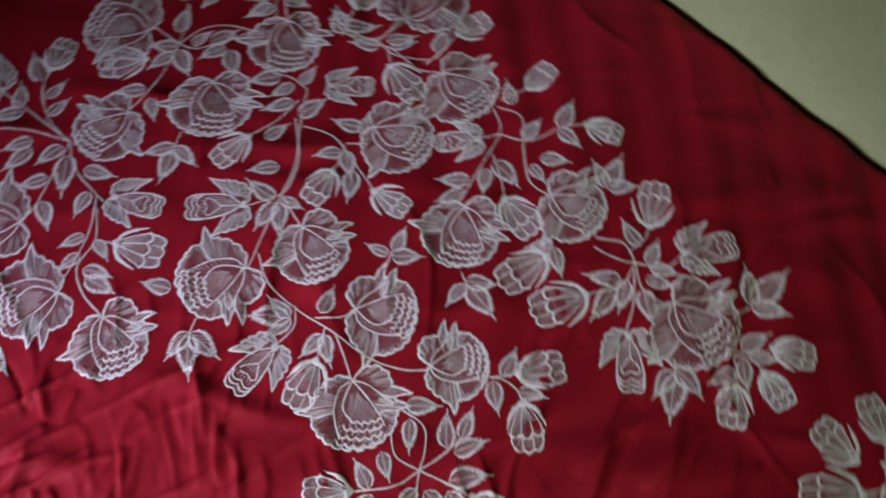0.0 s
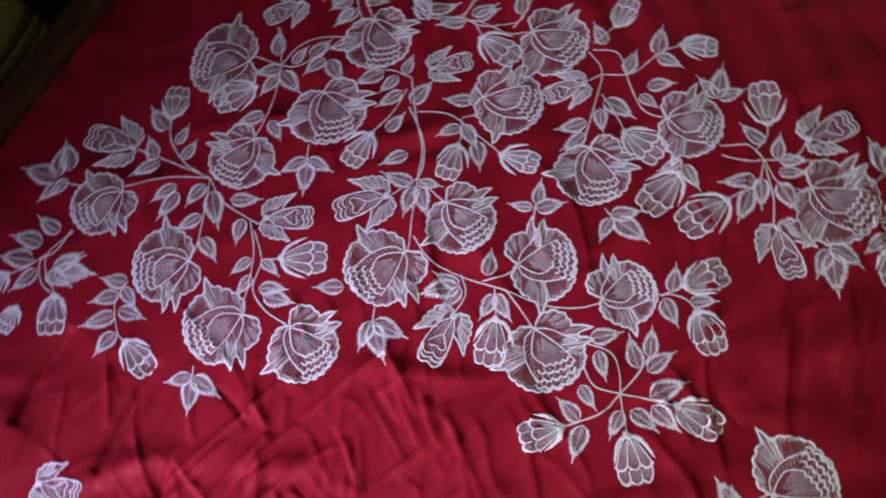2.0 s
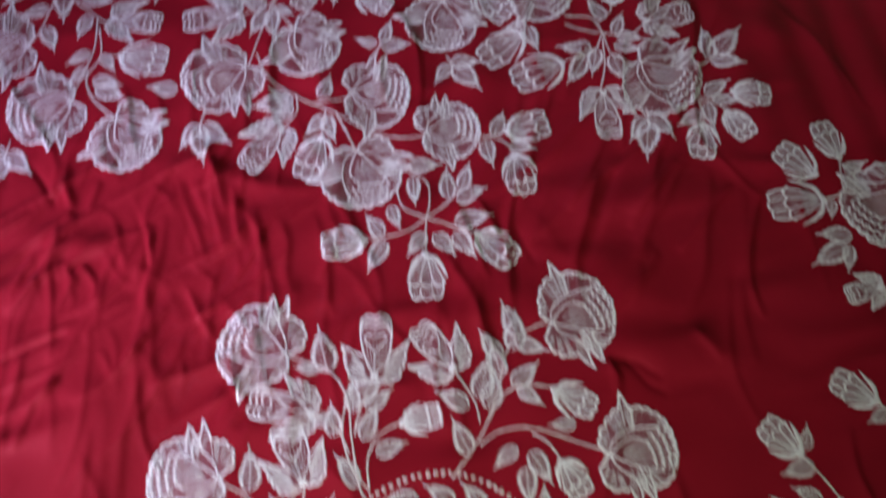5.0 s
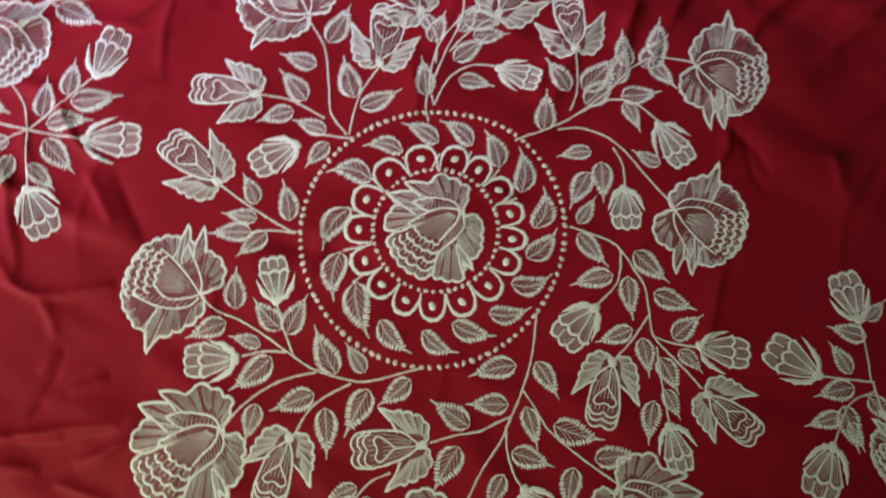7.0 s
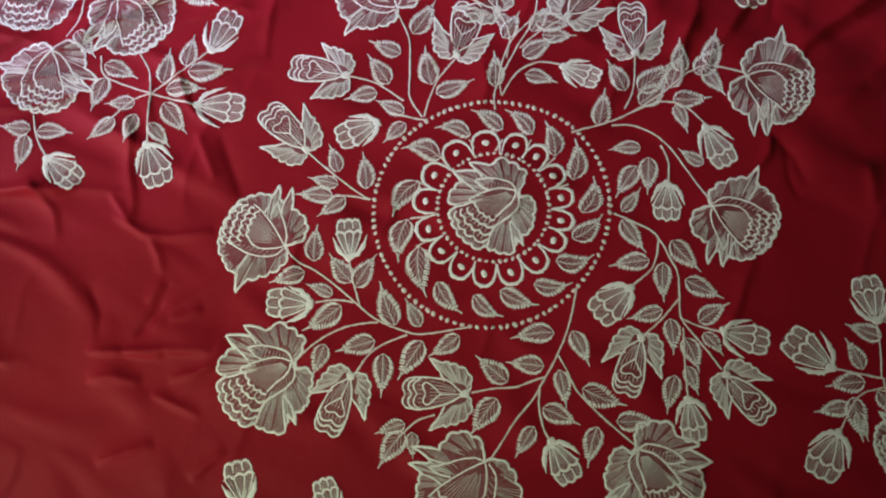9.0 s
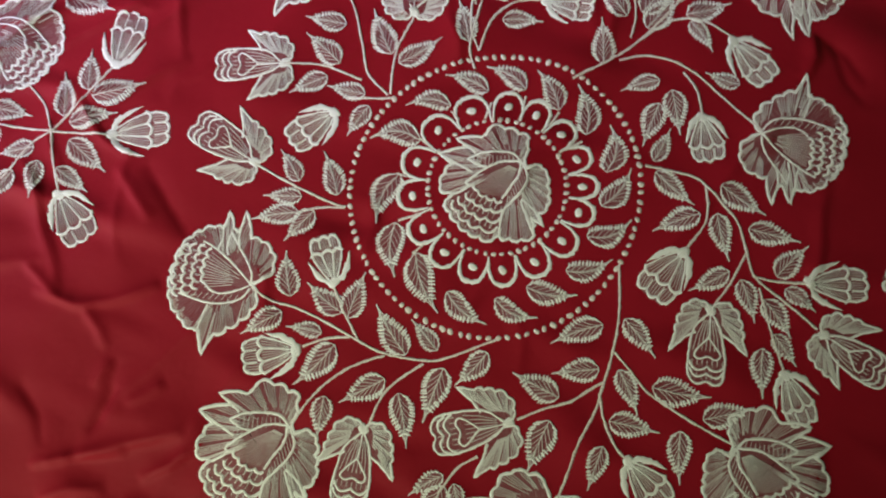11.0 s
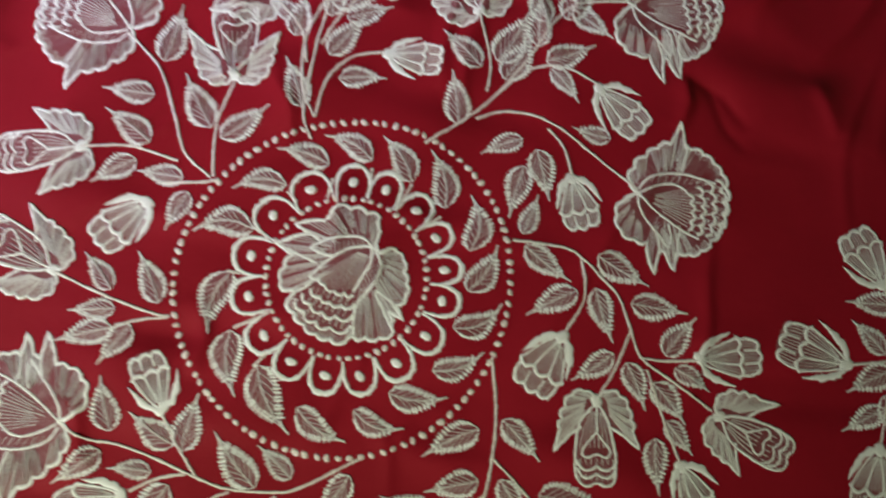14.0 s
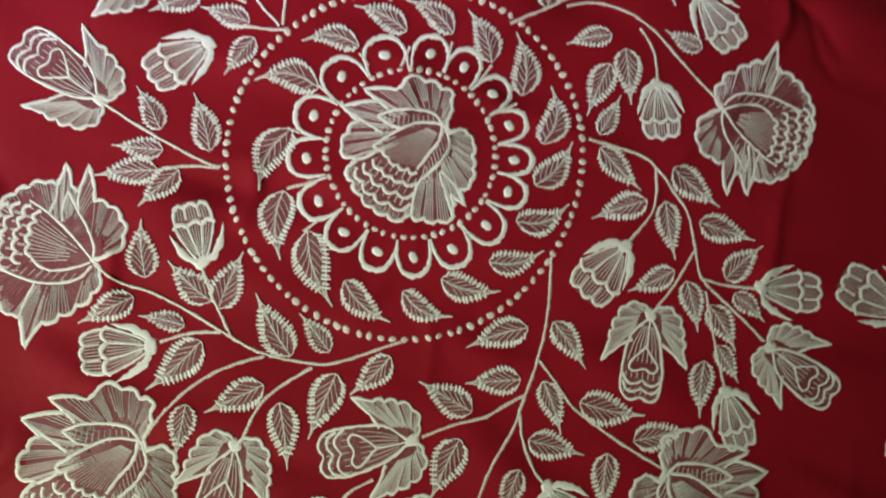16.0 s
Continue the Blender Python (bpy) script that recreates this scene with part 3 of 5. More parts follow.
def lobes(points, bulge, steps=6):
    """An edge of lobes from valley to valley; a third number of a point bends its own lobe."""
    out = []
    for p, q in zip(points, points[1:]):
        b = p[2] if len(p) > 2 else bulge
        p, q = np.array(p[:2], float), np.array(q[:2], float)
        n = np.array([-(q - p)[1], (q - p)[0]])
        for i in range(steps):
            t = i / steps
            out.append(p + (q - p) * t + n * b * math.sin(math.pi * t) ** 0.8)
    out.append(np.array(points[-1][:2], float))
    return np.array(out)


def placed(x, y, tx, ty, side=1):
    """Turns a motif's own plane (x from its base to its tip, 1 long) into the world's."""
    d = np.array([tx - x, ty - y])
    n = np.array([-d[1], d[0]]) * side
    return lambda pts: np.array([x, y]) + np.asarray(pts, float)[:, :1] * d + np.asarray(pts, float)[:, 1:2] * n


# The rose's outline in its own plane, from the base round by its two sepals; the third number bends a lobe.
ROSE_EDGE = [(0, 0.02, 0.1), (-0.19, 0.13), (-0.25, 0.30), (-0.20, 0.48), (-0.06, 0.58), (0.08, 0.60, 0.06), (0.20, 0.95, -0.06), (0.25, 0.66, 0.0),
             (0.31, 0.70, 0.06), (0.41, 0.91, -0.06), (0.46, 0.68), (0.56, 0.68), (0.70, 0.63), (0.82, 0.52), (0.91, 0.37), (0.97, 0.20), (0.99, 0.02),
             (0.98, -0.15), (0.92, -0.31), (0.82, -0.43), (0.72, -0.54), (0.58, -0.60, 0.1), (0.49, -0.62, 0.05), (0.42, -0.90, -0.05), (0.32, -0.64),
             (0.18, -0.56), (0.04, -0.44), (-0.07, -0.29), (-0.11, -0.12, 0.2), (0, 0)]


def rose(x, y, tx, ty, side):
    """A full-blown rose seen from its side: base, far edge of the ruffles, and the side of the sepals."""
    rng = random.Random(int(1e6 * x) ^ int(1e4 * y))
    squeeze = rng.uniform(0.92, 1.06)
    put = placed(x, y, tx, ty, side)
    jitter = lambda pts: [(p[0] + rng.uniform(-0.015, 0.015), squeeze * p[1] + rng.uniform(-0.015, 0.015), *p[2:]) for p in pts]
    edge = [(0.34 + 0.92 * (p[0] - 0.34), 0.92 * p[1], *p[2:]) for p in jitter(ROSE_EDGE)]
    edge[-1] = edge[0]
    rim = lobes(edge, 0.27)
    fill = Stitches()
    fill.fan(put([(0.36, 0.06)])[0], put(rim[:-1]), rings=9)
    thing = fill.build("rose", FILL, bedsheet, "embroidered white rose with scalloped petals on red cloth")
    outline = Stitches()
    wide = 0.0025
    outline.thread(put(rim), wide, 0.0008)
    inner = (
        [(0, 0.02), (0.17, 0.17), (0.36, 0.31), (0.53, 0.41), (0.65, 0.46)],           # upper edge of the hollow
        [(0.02, 0.0), (0.17, -0.08), (0.34, -0.13), (0.47, -0.09), (0.53, -0.03)],     # lower edge of the hollow
        [(0, -0.03), (0.09, -0.16), (0.26, -0.23), (0.48, -0.25), (0.82, -0.18)],      # band below the hollow
        [(0, 0.04), (0.01, 0.14), (0.08, 0.27), (0.21, 0.43), (0.34, 0.60)],           # sepal in front
        [(0.34, 0.60), (0.36, 0.46), (0.33, 0.32)],
        [(0.21, 0.43), (0.24, 0.56), (0.24, 0.66)],                                    # sepals behind
        [(0.45, 0.68), (0.43, 0.52), (0.46, 0.38)],
        [(0.45, -0.27), (0.49, -0.44), (0.51, -0.60)],
    )
    for line in inner:
        outline.thread(smooth_line(put(np.array(line) * (1, squeeze)), 0.0025), wide * 0.72, 0.0007)
    outline.build("outline_thread", THREAD, thing)
    ruffle = Stitches()
    for row, (at, top, low) in enumerate(((0.52, 0.38, -0.03), (0.61, 0.42, -0.12), (0.70, 0.42, -0.19), (0.79, 0.40, -0.22))):
        waves = 4 if row == 0 else 5
        line = [(at + (0.05 + 0.02 * row) * math.sin(math.pi * (0.08 + 0.84 * i / waves)), top + (low - top) * i / waves) for i in range(waves + 1)]
        ruffle.thread(put(lobes(line, 0.40, 7) * (1, squeeze)), wide * 0.95, 0.0008)
    ruffle.build("ruffle_thread", THREAD, thing)
    hatch = Stitches()
    inner_rim = rim[:-1]
    for i, p in enumerate(inner_rim):
        if i % 6 == 5:
            continue
        focus = np.array((0.30, 0.05)) if p[0] > 0.1 else np.array((0.03, 0.02))
        reach = rng.uniform(0.38, 0.60) if p[0] < 0.62 else rng.uniform(0.08, 0.14)
        hatch.thread(smooth_line(put([p + (focus - p) * 0.02, p + (focus - p) * reach]), 0.004), 0.00062, 0.0005)
    for i in range(12):          # strands that fan out along the hollow
        v = -0.08 + 0.42 * i / 11
        far = 0.53 + 0.05 * math.sin(math.pi * i / 11)
        start = rng.uniform(0.14, 0.30)
        hatch.thread(smooth_line(put(np.array([(start, v * start / far + 0.02), (far, v)]) * (1, squeeze)), 0.004), 0.00062, 0.0005)
    for i in range(42):          # short strands between the ruffles
        v, k = -0.18 + 0.58 * ((i * 0.6180339) % 1), (0.60, 0.69, 0.79)[i % 3]
        hatch.thread(smooth_line(put([(k, v * squeeze), (k + 0.07, v * 1.03 * squeeze)]), 0.004), 0.00068, 0.0005)
    for i in range(9):           # slanting strands on the band below the hollow
        at = 0.12 + 0.07 * i
        hatch.thread(put(np.array([(at, -0.10 - 0.04 * math.sin(3 * at)), (at + 0.05, -0.21)]) * (1, squeeze)), 0.00058, 0.0005)
    hatch.build("hatching_thread", HATCH, thing)
    return thing


def leaf(x, y, tx, ty, bow=0.0):
    """A leaf from its stalk to its drawn-out tip, edged with short stitches that stand out as teeth."""
    rng = random.Random(int(1e6 * x) ^ int(1e4 * ty))
    size = math.hypot(tx - x, ty - y)
    put = placed(x, y, tx, ty)
    plump, bend = rng.uniform(0.180, 0.220), bow + rng.uniform(-0.04, 0.04)
    u = np.linspace(0.03, 0.84, 15)
    half_at = lambda v: plump * np.sin(np.pi * np.clip(v / 0.88, 0, 1) ** 0.70) * (1.08 - 0.34 * v**2)
    mid_at = lambda v: bend * np.sin(np.pi * v)
    half, mid = half_at(u), mid_at(u)
    body = np.r_[np.c_[u, mid + half], [(1.0, 0.0)], np.c_[u, mid - half][::-1]]
    fill = Stitches()
    fill.fan(put([(0.42, bend)])[0], put((body - (0.42, 0)) * 0.95 + (0.42, 0))[::-1], rings=3)
    thing = fill.build("leaf", FILL, bedsheet, "embroidered white leaf with toothed edge on red cloth")
    edging = Stitches()
    wide = min(0.0013, 0.036 * size)
    teeth = max(8, min(14, int(size / 0.0034)))
    for side in (1, -1):
        line = smooth_line(put(np.r_[[(0.0, 0.0)], np.c_[u, mid + side * half], [(1.0, 0.0)]]), size / 20)
        edging.thread(line, wide * 0.62, 0.0006)
        for i in range(teeth):
            v = 0.10 + 0.66 * (i + rng.uniform(-0.15, 0.15)) / (teeth - 1)
            edge_v, reach = half_at(v), 0.050 + rng.uniform(-0.010, 0.012)
            edging.thread(put([(v - 0.035, mid_at(v) + side * (edge_v - 0.9 * reach)), (v + 0.012, mid_at(v) + side * (edge_v + 0.95 * reach))]), wide * np.array((1.55, 0.85)), 0.0009)
    edging.build("edging_thread", THREAD, thing)
    vein = Stitches()
    vein.thread(smooth_line(put([(0.0, 0.0), (0.35, bend * 0.9), (0.70, bend * 0.8), (0.97, 0.0)]), 0.003), wide * 0.8, 0.0007)
    for i in range(6):
        at = 0.08 + 0.105 * i
        for side in (1, -1):
            j = min(at + 0.25, 0.78)
            h = side * half_at(j) * 0.80
            vein.thread(put([(at, mid_at(at)), ((at + j) / 2 + 0.01, 0.48 * h + mid_at(at)), (j, h + mid_at(j))]), 0.00055, 0.0005)
    vein.build("vein_thread", HATCH, thing)
    return thing


def bud(x, y, tx, ty):
    """A bell-shaped bud: knob, two crescent sepals that stand off, a cup with a thick scalloped lip and a narrower second row."""
    rng = random.Random(int(1e6 * x) ^ int(1e4 * ty))
    put = placed(x, y, tx, ty)
    size = math.hypot(tx - x, ty - y)
    w, lean = rng.uniform(0.74, 0.90), rng.uniform(-0.04, 0.04)
    cup = [(0.02, -0.06), (0.30, -0.25), (0.62, -0.40), (0.72, -0.40), (0.92, -0.33), (1.0, -0.15), (1.0, 0.15), (0.92, 0.33), (0.72, 0.40), (0.62, 0.40), (0.30, 0.25), (0.02, 0.06)]
    fill = Stitches()
    fill.fan(put([(0.5, 0)])[0], put(np.array(cup) * (1, w)), rings=4)
    thing = fill.build("flower_bud", FILL, bedsheet, "embroidered white bell-shaped bud on red cloth")
    outline = Stitches()
    wide = 0.0022
    for side in (1, -1):
        outline.thread(smooth_line(put([(0.0, 0.05 * side), (0.28, 0.25 * side * w), (0.62, 0.42 * side * w)]), 0.0025), wide * 0.7, 0.0007)
        outline.thread(smooth_line(put([(0.64, 0.38 * side * w), (0.78, 0.39 * side * w), (0.90, 0.34 * side * w)]), 0.0025), wide * 0.85, 0.0007)
    lip = [(0.58, 0.43 * w), (0.62 + lean, 0.15 * w), (0.62 + lean, -0.15 * w), (0.58, -0.43 * w)]
    outline.thread(put(lobes(lip, 0.36, 8)), wide * 1.25, 0.0009)
    far = [(0.89, 0.35 * w), (0.93 + lean, 0.13 * w), (0.93 + lean, -0.13 * w), (0.89, -0.35 * w)]
    outline.thread(put(lobes(far, 0.34, 8)), wide * 1.15, 0.0008)
    for v in (0.15, -0.15):
        outline.thread(smooth_line(put([(0.08, 0.15 * v), (0.34, 0.6 * v * w), (0.62 + lean, v * w)]), 0.003), wide * 0.6, 0.0009)
        outline.thread(smooth_line(put([(0.72, 0.95 * v * w), (0.92 + lean, 0.88 * v * w)]), 0.003), wide * 0.5, 0.0008)
    outline.build("outline_thread", THREAD, thing)
    sepal = Stitches()
    for side in (1, -1):
        out = rng.uniform(0.92, 1.12)
        line = smooth_line(put([(0.0, 0.06 * side), (0.10, 0.21 * side * out), (0.28, 0.32 * side * out), (0.54, 0.42 * side * out)]), 0.0022)
        sepal.thread(line, 0.0046 * np.sin(np.linspace(0.7, math.pi, len(line))) + 0.0003, 0.0009)
    sepal.build("sepal_thread", THREAD, thing)
    hatch = Stitches()
    for i in range(13):
        v = (-0.38 + 0.76 * i / 12) * w
        hatch.thread(put([(0.12, v * 0.22), (0.36, v * 0.66), (0.62, v)]), 0.00062, 0.0005)
        hatch.thread(put([(0.70, v * 0.92), (0.80, v * 0.90), (0.93, v * 0.84)]), 0.00062, 0.0005)
    hatch.build("hatching_thread", HATCH, thing)
    knob = Stitches()
    knob.knot(x, y, 0.0050, 0.0015)
    knob.build("knob_stitch", THREAD, thing)
    return thing


def winged_bud(x, y, tx, ty):
    """A bud with a long tongue, ruffled at its end, between two scalloped wings with drawn-out tips."""
    rng = random.Random(int(1e6 * x) ^ int(1e4 * ty))
    put = placed(x, y, tx, ty)
    w, t = rng.uniform(0.92, 1.06), rng.uniform(0.92, 1.08)
    tongue = [(0.06, -0.03), (0.26, -0.20 * t), (0.54, -0.25 * t), (0.82, -0.255 * t), (0.95, -0.21 * t), (1.0, -0.10), (0.955, 0.0),
              (1.0, 0.10), (0.94, 0.21 * t), (0.72, 0.235 * t), (0.46, 0.20 * t), (0.22, 0.13), (0.06, 0.03)]
    fill = Stitches()
    closed = smooth_line(put(np.array(tongue + [tongue[0]])), 0.003)[:-1]
    fill.fan(put([(0.6, 0)])[0], closed[::-1], rings=4)
    wing_edges = []
    for side in (1, -1):
        sway = rng.uniform(-0.05, 0.05)
        wing = [(0.0, 0.03), (-0.10, 0.16), (-0.05, 0.31), (0.09, 0.40), (0.23, 0.44), (0.35, 0.47, 0.0), (0.56 + sway, 0.55, 0.0), (0.40, 0.34, 0.0), (0.32, 0.19, 0)]
        line = lobes([(p[0], p[1] * side * w, *[v * side for v in p[2:]]) for p in wing], 0.30 * side, 6)
        wing_edges.append(line)
        fill.fan(put([(0.14, 0.24 * side * w)])[0], put(np.r_[line, [(0.1, 0.05 * side)]]), rings=4)
    thing = fill.build("winged_bud", FILL, bedsheet, "embroidered white half-open bud with two winged petals")
    outline = Stitches()
    wide = 0.0021
    for line in wing_edges:
        outline.thread(put(line), wide, 0.0008)
    outline.thread(smooth_line(put(tongue), 0.0025), wide * 0.9, 0.0008)
    outline.thread(smooth_line(put([(0.06, 0), (0.22, 0.01), (0.40, 0.0)]), 0.0025), wide * 0.6, 0.0007)
    heart = [(0.38, 0.0), (0.50, -0.11 * t), (0.62, -0.18 * t), (0.67, -0.11 * t), (0.63, 0.0), (0.67, 0.11 * t), (0.60, 0.17 * t), (0.50, 0.10 * t), (0.38, 0.0)]
    outline.thread(smooth_line(put(heart), 0.0022), wide * 0.75, 0.0008)
    for at, half in ((0.77, 0.24 * t), (0.86, 0.23 * t)):
        outline.thread(put(lobes([(at - 0.07, half), (at - 0.01, 0.0), (at - 0.07, -half)], 0.36, 7)), wide * 0.85, 0.0008)
    outline.build("outline_thread", THREAD, thing)
    hatch = Stitches()
    for line in wing_edges:
        for p in line[1:-10]:
            hatch.thread(put([p * 0.97, p * 0.64, p * 0.34]), 0.00068, 0.0005)
    for i in range(8):
        v = (-0.20 + 0.40 * i / 7) * t
        hatch.thread(put([(0.14, v * 0.35), (0.36, v * 0.8), (0.56, v)]), 0.00066, 0.0005)
    for i in range(14):
        v, k = (-0.20 + 0.40 * (i % 7) / 6) * t, (0.68, 0.86)[i // 7]
        hatch.thread(put([(k, v), (k + 0.07, v)]), 0.00066, 0.0005)
    hatch.build("hatching_thread", HATCH, thing)
    knob = Stitches()
    knob.knot(x, y, 0.0046, 0.0013)
    knob.build("knob_stitch", THREAD, thing)
    return thing


def stem(*points):
    """A corded stem through the points."""
    line = smooth_line(points, 0.003)
    cord = Stitches()
    cord.thread(line, 0.0019, 0.0008)
    return cord.build("stem", STEM_THREAD, bedsheet, "embroidered pinkish white stem on red cloth")


# ---- the medallion ----
def knot_ring(cx, cy, radius, count, size, uneven=()):
    """A ring of knots, hand-drawn: uneven holds the cosine and sine of its first waves, in metres."""
    for i in range(count):
        turn = math.tau * (i + random.uniform(-0.12, 0.12)) / count
        r = radius + sum(c * math.cos(k * turn) + d * math.sin(k * turn) for k, (c, d) in enumerate(uneven, 1))
        dot = Stitches()
        dot.knot(cx + r * math.cos(turn), cy + r * math.sin(turn), size * random.uniform(0.85, 1.15), 0.0010)
        dot.build("knot_stitch", STEM_THREAD, bedsheet)


RING, DOTS = (0.004, 0.002), (0.0067, 0.0062)
knot_ring(*RING, 0.1165, 100, 0.0023, ((0.0024, 0.0003), (-0.0014, 0.0017), (-0.0014, -0.0001)))
knot_ring(0.0066, 0.0065, 0.0556, 54, 0.0021)


def scallop(turn, half):
    """One arch on the inner ring with a knot in it."""
    arch = Stitches()
    cx, cy = DOTS
    pts = []
    for i in range(17):
        f = -math.cos(math.pi * i / 16)
        r = 0.0575 + 0.0225 * max(0, 1 - abs(f) ** 2.6) ** 0.5
        pts.append((cx + r * math.cos(turn + f * half), cy + r * math.sin(turn + f * half)))
    line = smooth_line(pts, 0.002)
    arch.thread(line, 0.0034 * np.sin(np.linspace(0.40, math.pi - 0.40, len(line))), 0.0008)
    arch_ob = arch.build("arch_thread", THREAD, bedsheet, "embroidered white arch round a padded knot")
    dot = Stitches()
    dot.knot(cx + 0.0680 * math.cos(turn), cy + 0.0680 * math.sin(turn), 0.0035, 0.0012)
    dot.build("knot_stitch", THREAD, arch_ob)


ROUND_TURNS = (127, 101, 81, 59, 39, 19, 0.5, -22, -45, -67, -87, -108, -130, -155, -179, -206)
for before, at, after in zip((ROUND_TURNS[-1] + 360, *ROUND_TURNS), ROUND_TURNS, (*ROUND_TURNS[1:], ROUND_TURNS[0] - 360)):
    scallop(radians(at), radians((before - after) / 4 * 0.96))


# Leaves inside the ring
leaf(-0.0270, 0.0816, -0.0648, 0.0828, -0.12)
leaf(0.0021, 0.0919, -0.0355, 0.1015, -0.12)
leaf(0.0333, 0.0840, 0.0054, 0.1112, -0.12)
leaf(0.0606, 0.0718, 0.0410, 0.1100, -0.12)
leaf(0.0852, 0.0461, 0.0763, 0.0856, -0.12)
leaf(0.0901, 0.0180, 0.1030, 0.0549, -0.12)
leaf(0.0870, -0.0096, 0.1157, 0.0151, -0.12)
leaf(0.0802, -0.0410, 0.1112, -0.0201, -0.12)
leaf(0.0552, -0.0630, 0.0943, -0.0557, -0.12)
leaf(0.0350, -0.0801, 0.0709, -0.0828, -0.12)
leaf(-0.0023, -0.0875, 0.0350, -0.1009, -0.12)
leaf(-0.0359, -0.0666, -0.0032, -0.1052, -0.12)
leaf(-0.0605, -0.0484, -0.0449, -0.0900, -0.12)
leaf(-0.0718, -0.0091, -0.0746, -0.0541, -0.12)
leaf(-0.0657, 0.0236, -0.1054, 0.0113, -0.12)
leaf(-0.0520, 0.0597, -0.0871, 0.0473, -0.12)
stem((-0.021, 0.072), (-0.021, 0.057))
stem((0.004, 0.086), (0.006, 0.072))
stem((0.034, 0.082), (0.030, 0.068))
stem((0.059, 0.065), (0.052, 0.057))
stem((0.086, 0.015), (0.080, 0.016))
stem((-0.038, -0.068), (-0.032, -0.056))
stem((-0.059, -0.046), (-0.044, -0.035))
stem((-0.074, -0.009), (-0.065, -0.009))
stem((-0.066, 0.025), (-0.052, 0.019))
stem((-0.050, 0.055), (-0.041, 0.050))


def open_rose(x, y, tx, ty, side, label):
    """A rose seen from above, as in the ring's middle: petals to all sides of its base, three sepals, a hollow and rows of ruffles."""
    rng = random.Random(int(1e6 * x))
    put = placed(x, y, tx, ty, side)
    edge = [(-0.02, 0.03, 0.05), (-0.17, 0.03, 0.15), (-0.30, -0.03), (-0.29, -0.16), (-0.29, -0.33), (-0.22, -0.50, 0.1), (-0.09, -0.54, -0.08), (0.04, -0.80, 0.0),
            (0.08, -0.63, -0.05), (0.28, -0.91, 0.0), (0.34, -0.71), (0.48, -0.74), (0.62, -0.73), (0.70, -0.65, 0.1), (0.67, -0.56, 0.0), (0.78, -0.60), (0.87, -0.49),
            (0.95, -0.36), (1.0, -0.22), (0.99, -0.08), (0.98, 0.07, 0.1), (0.90, 0.12), (0.87, 0.24), (0.83, 0.37), (0.73, 0.48, 0.15), (0.62, 0.44, 0.0),
            (0.55, 0.36, 0.0), (0.59, 0.54, 0.05), (0.47, 0.43), (0.35, 0.48), (0.24, 0.44), (0.14, 0.38), (0.03, 0.34), (-0.03, 0.25), (-0.02, 0.16, 0.0), (0.05, 0.10, 0.0), (-0.02, 0.03)]
    rim = lobes(edge, -0.27)
    fill = Stitches()
    fill.fan(put([(0.36, -0.10)])[0], put(rim[:-1]), rings=9)
    thing = fill.build("open_rose", FILL, bedsheet, label)
    outline = Stitches()
    outline.thread(put(rim), 0.0026, 0.0008)
    for line in ([(0, 0), (-0.05, -0.12), (0, -0.29), (0.10, -0.47), (0.22, -0.58)], [(0.22, -0.58), (0.24, -0.44), (0.22, -0.33)],
                 [(0, 0), (0.09, -0.20), (0.26, -0.35), (0.48, -0.48)], [(0, 0), (0.17, 0.04), (0.32, 0.01), (0.50, -0.02)],
                 [(0, 0.01), (0.13, 0.14), (0.29, 0.15), (0.48, 0.09), (0.64, 0.05), (0.89, 0.12)], [(0.28, -0.91), (0.32, -0.66), (0.34, -0.46)],
                 [(0.67, -0.55), (0.57, -0.46), (0.49, -0.44)], [(0.40, 0.18), (0.46, 0.36), (0.59, 0.53)], [(0.42, 0.18), (0.56, 0.31), (0.72, 0.47)], [(0.08, -0.63), (0.11, -0.52)]):
        outline.thread(smooth_line(put(line), 0.0022), 0.0021, 0.0007)
    outline.build("outline_thread", THREAD, thing)
    ruffle = Stitches()
    for row in ([(0.48, -0.48), (0.46, -0.38), (0.52, -0.30), (0.54, -0.20), (0.53, -0.10), (0.52, -0.01)], [(0.60, -0.42), (0.64, -0.31), (0.66, -0.20), (0.65, -0.09), (0.60, 0.03)],
                [(0.67, -0.48), (0.74, -0.37), (0.78, -0.24), (0.77, -0.10), (0.71, 0.05)], [(0.74, -0.52), (0.83, -0.41), (0.89, -0.27), (0.89, -0.12), (0.81, 0.07)]):
        ruffle.thread(put(lobes(row, -0.34, 8)), 0.0023, 0.0008)
    ruffle.build("ruffle_thread", THREAD, thing)
    hatch = Stitches()
    for i, p in enumerate(rim[:-1]):
        if i % 6 == 5:
            continue
        ruffled = p[0] > 0.72 and p[1] < 0.1
        focus = np.array((0.10, -0.05))
        reach = rng.uniform(0.06, 0.10) if ruffled else rng.uniform(0.42, 0.62)
        hatch.thread(smooth_line(put([p + (focus - p) * 0.02, p + (focus - p) * reach]), 0.004), 0.00058, 0.0005)
    for i in range(16):
        v = -0.42 + 0.40 * i / 15
        hatch.thread(smooth_line(put([(0.10, 0.25 * v), (0.47 + 0.05 * math.sin(math.pi * i / 15), v)]), 0.004), 0.00045, 0.0004)
    for i in range(36):
        v, k = -0.40 + 0.42 * ((i * 0.6180339) % 1), (0.57, 0.68, 0.80)[i % 3]
        hatch.thread(smooth_line(put([(k, v), (k + 0.07, v * 1.05)]), 0.004), 0.00058, 0.0005)
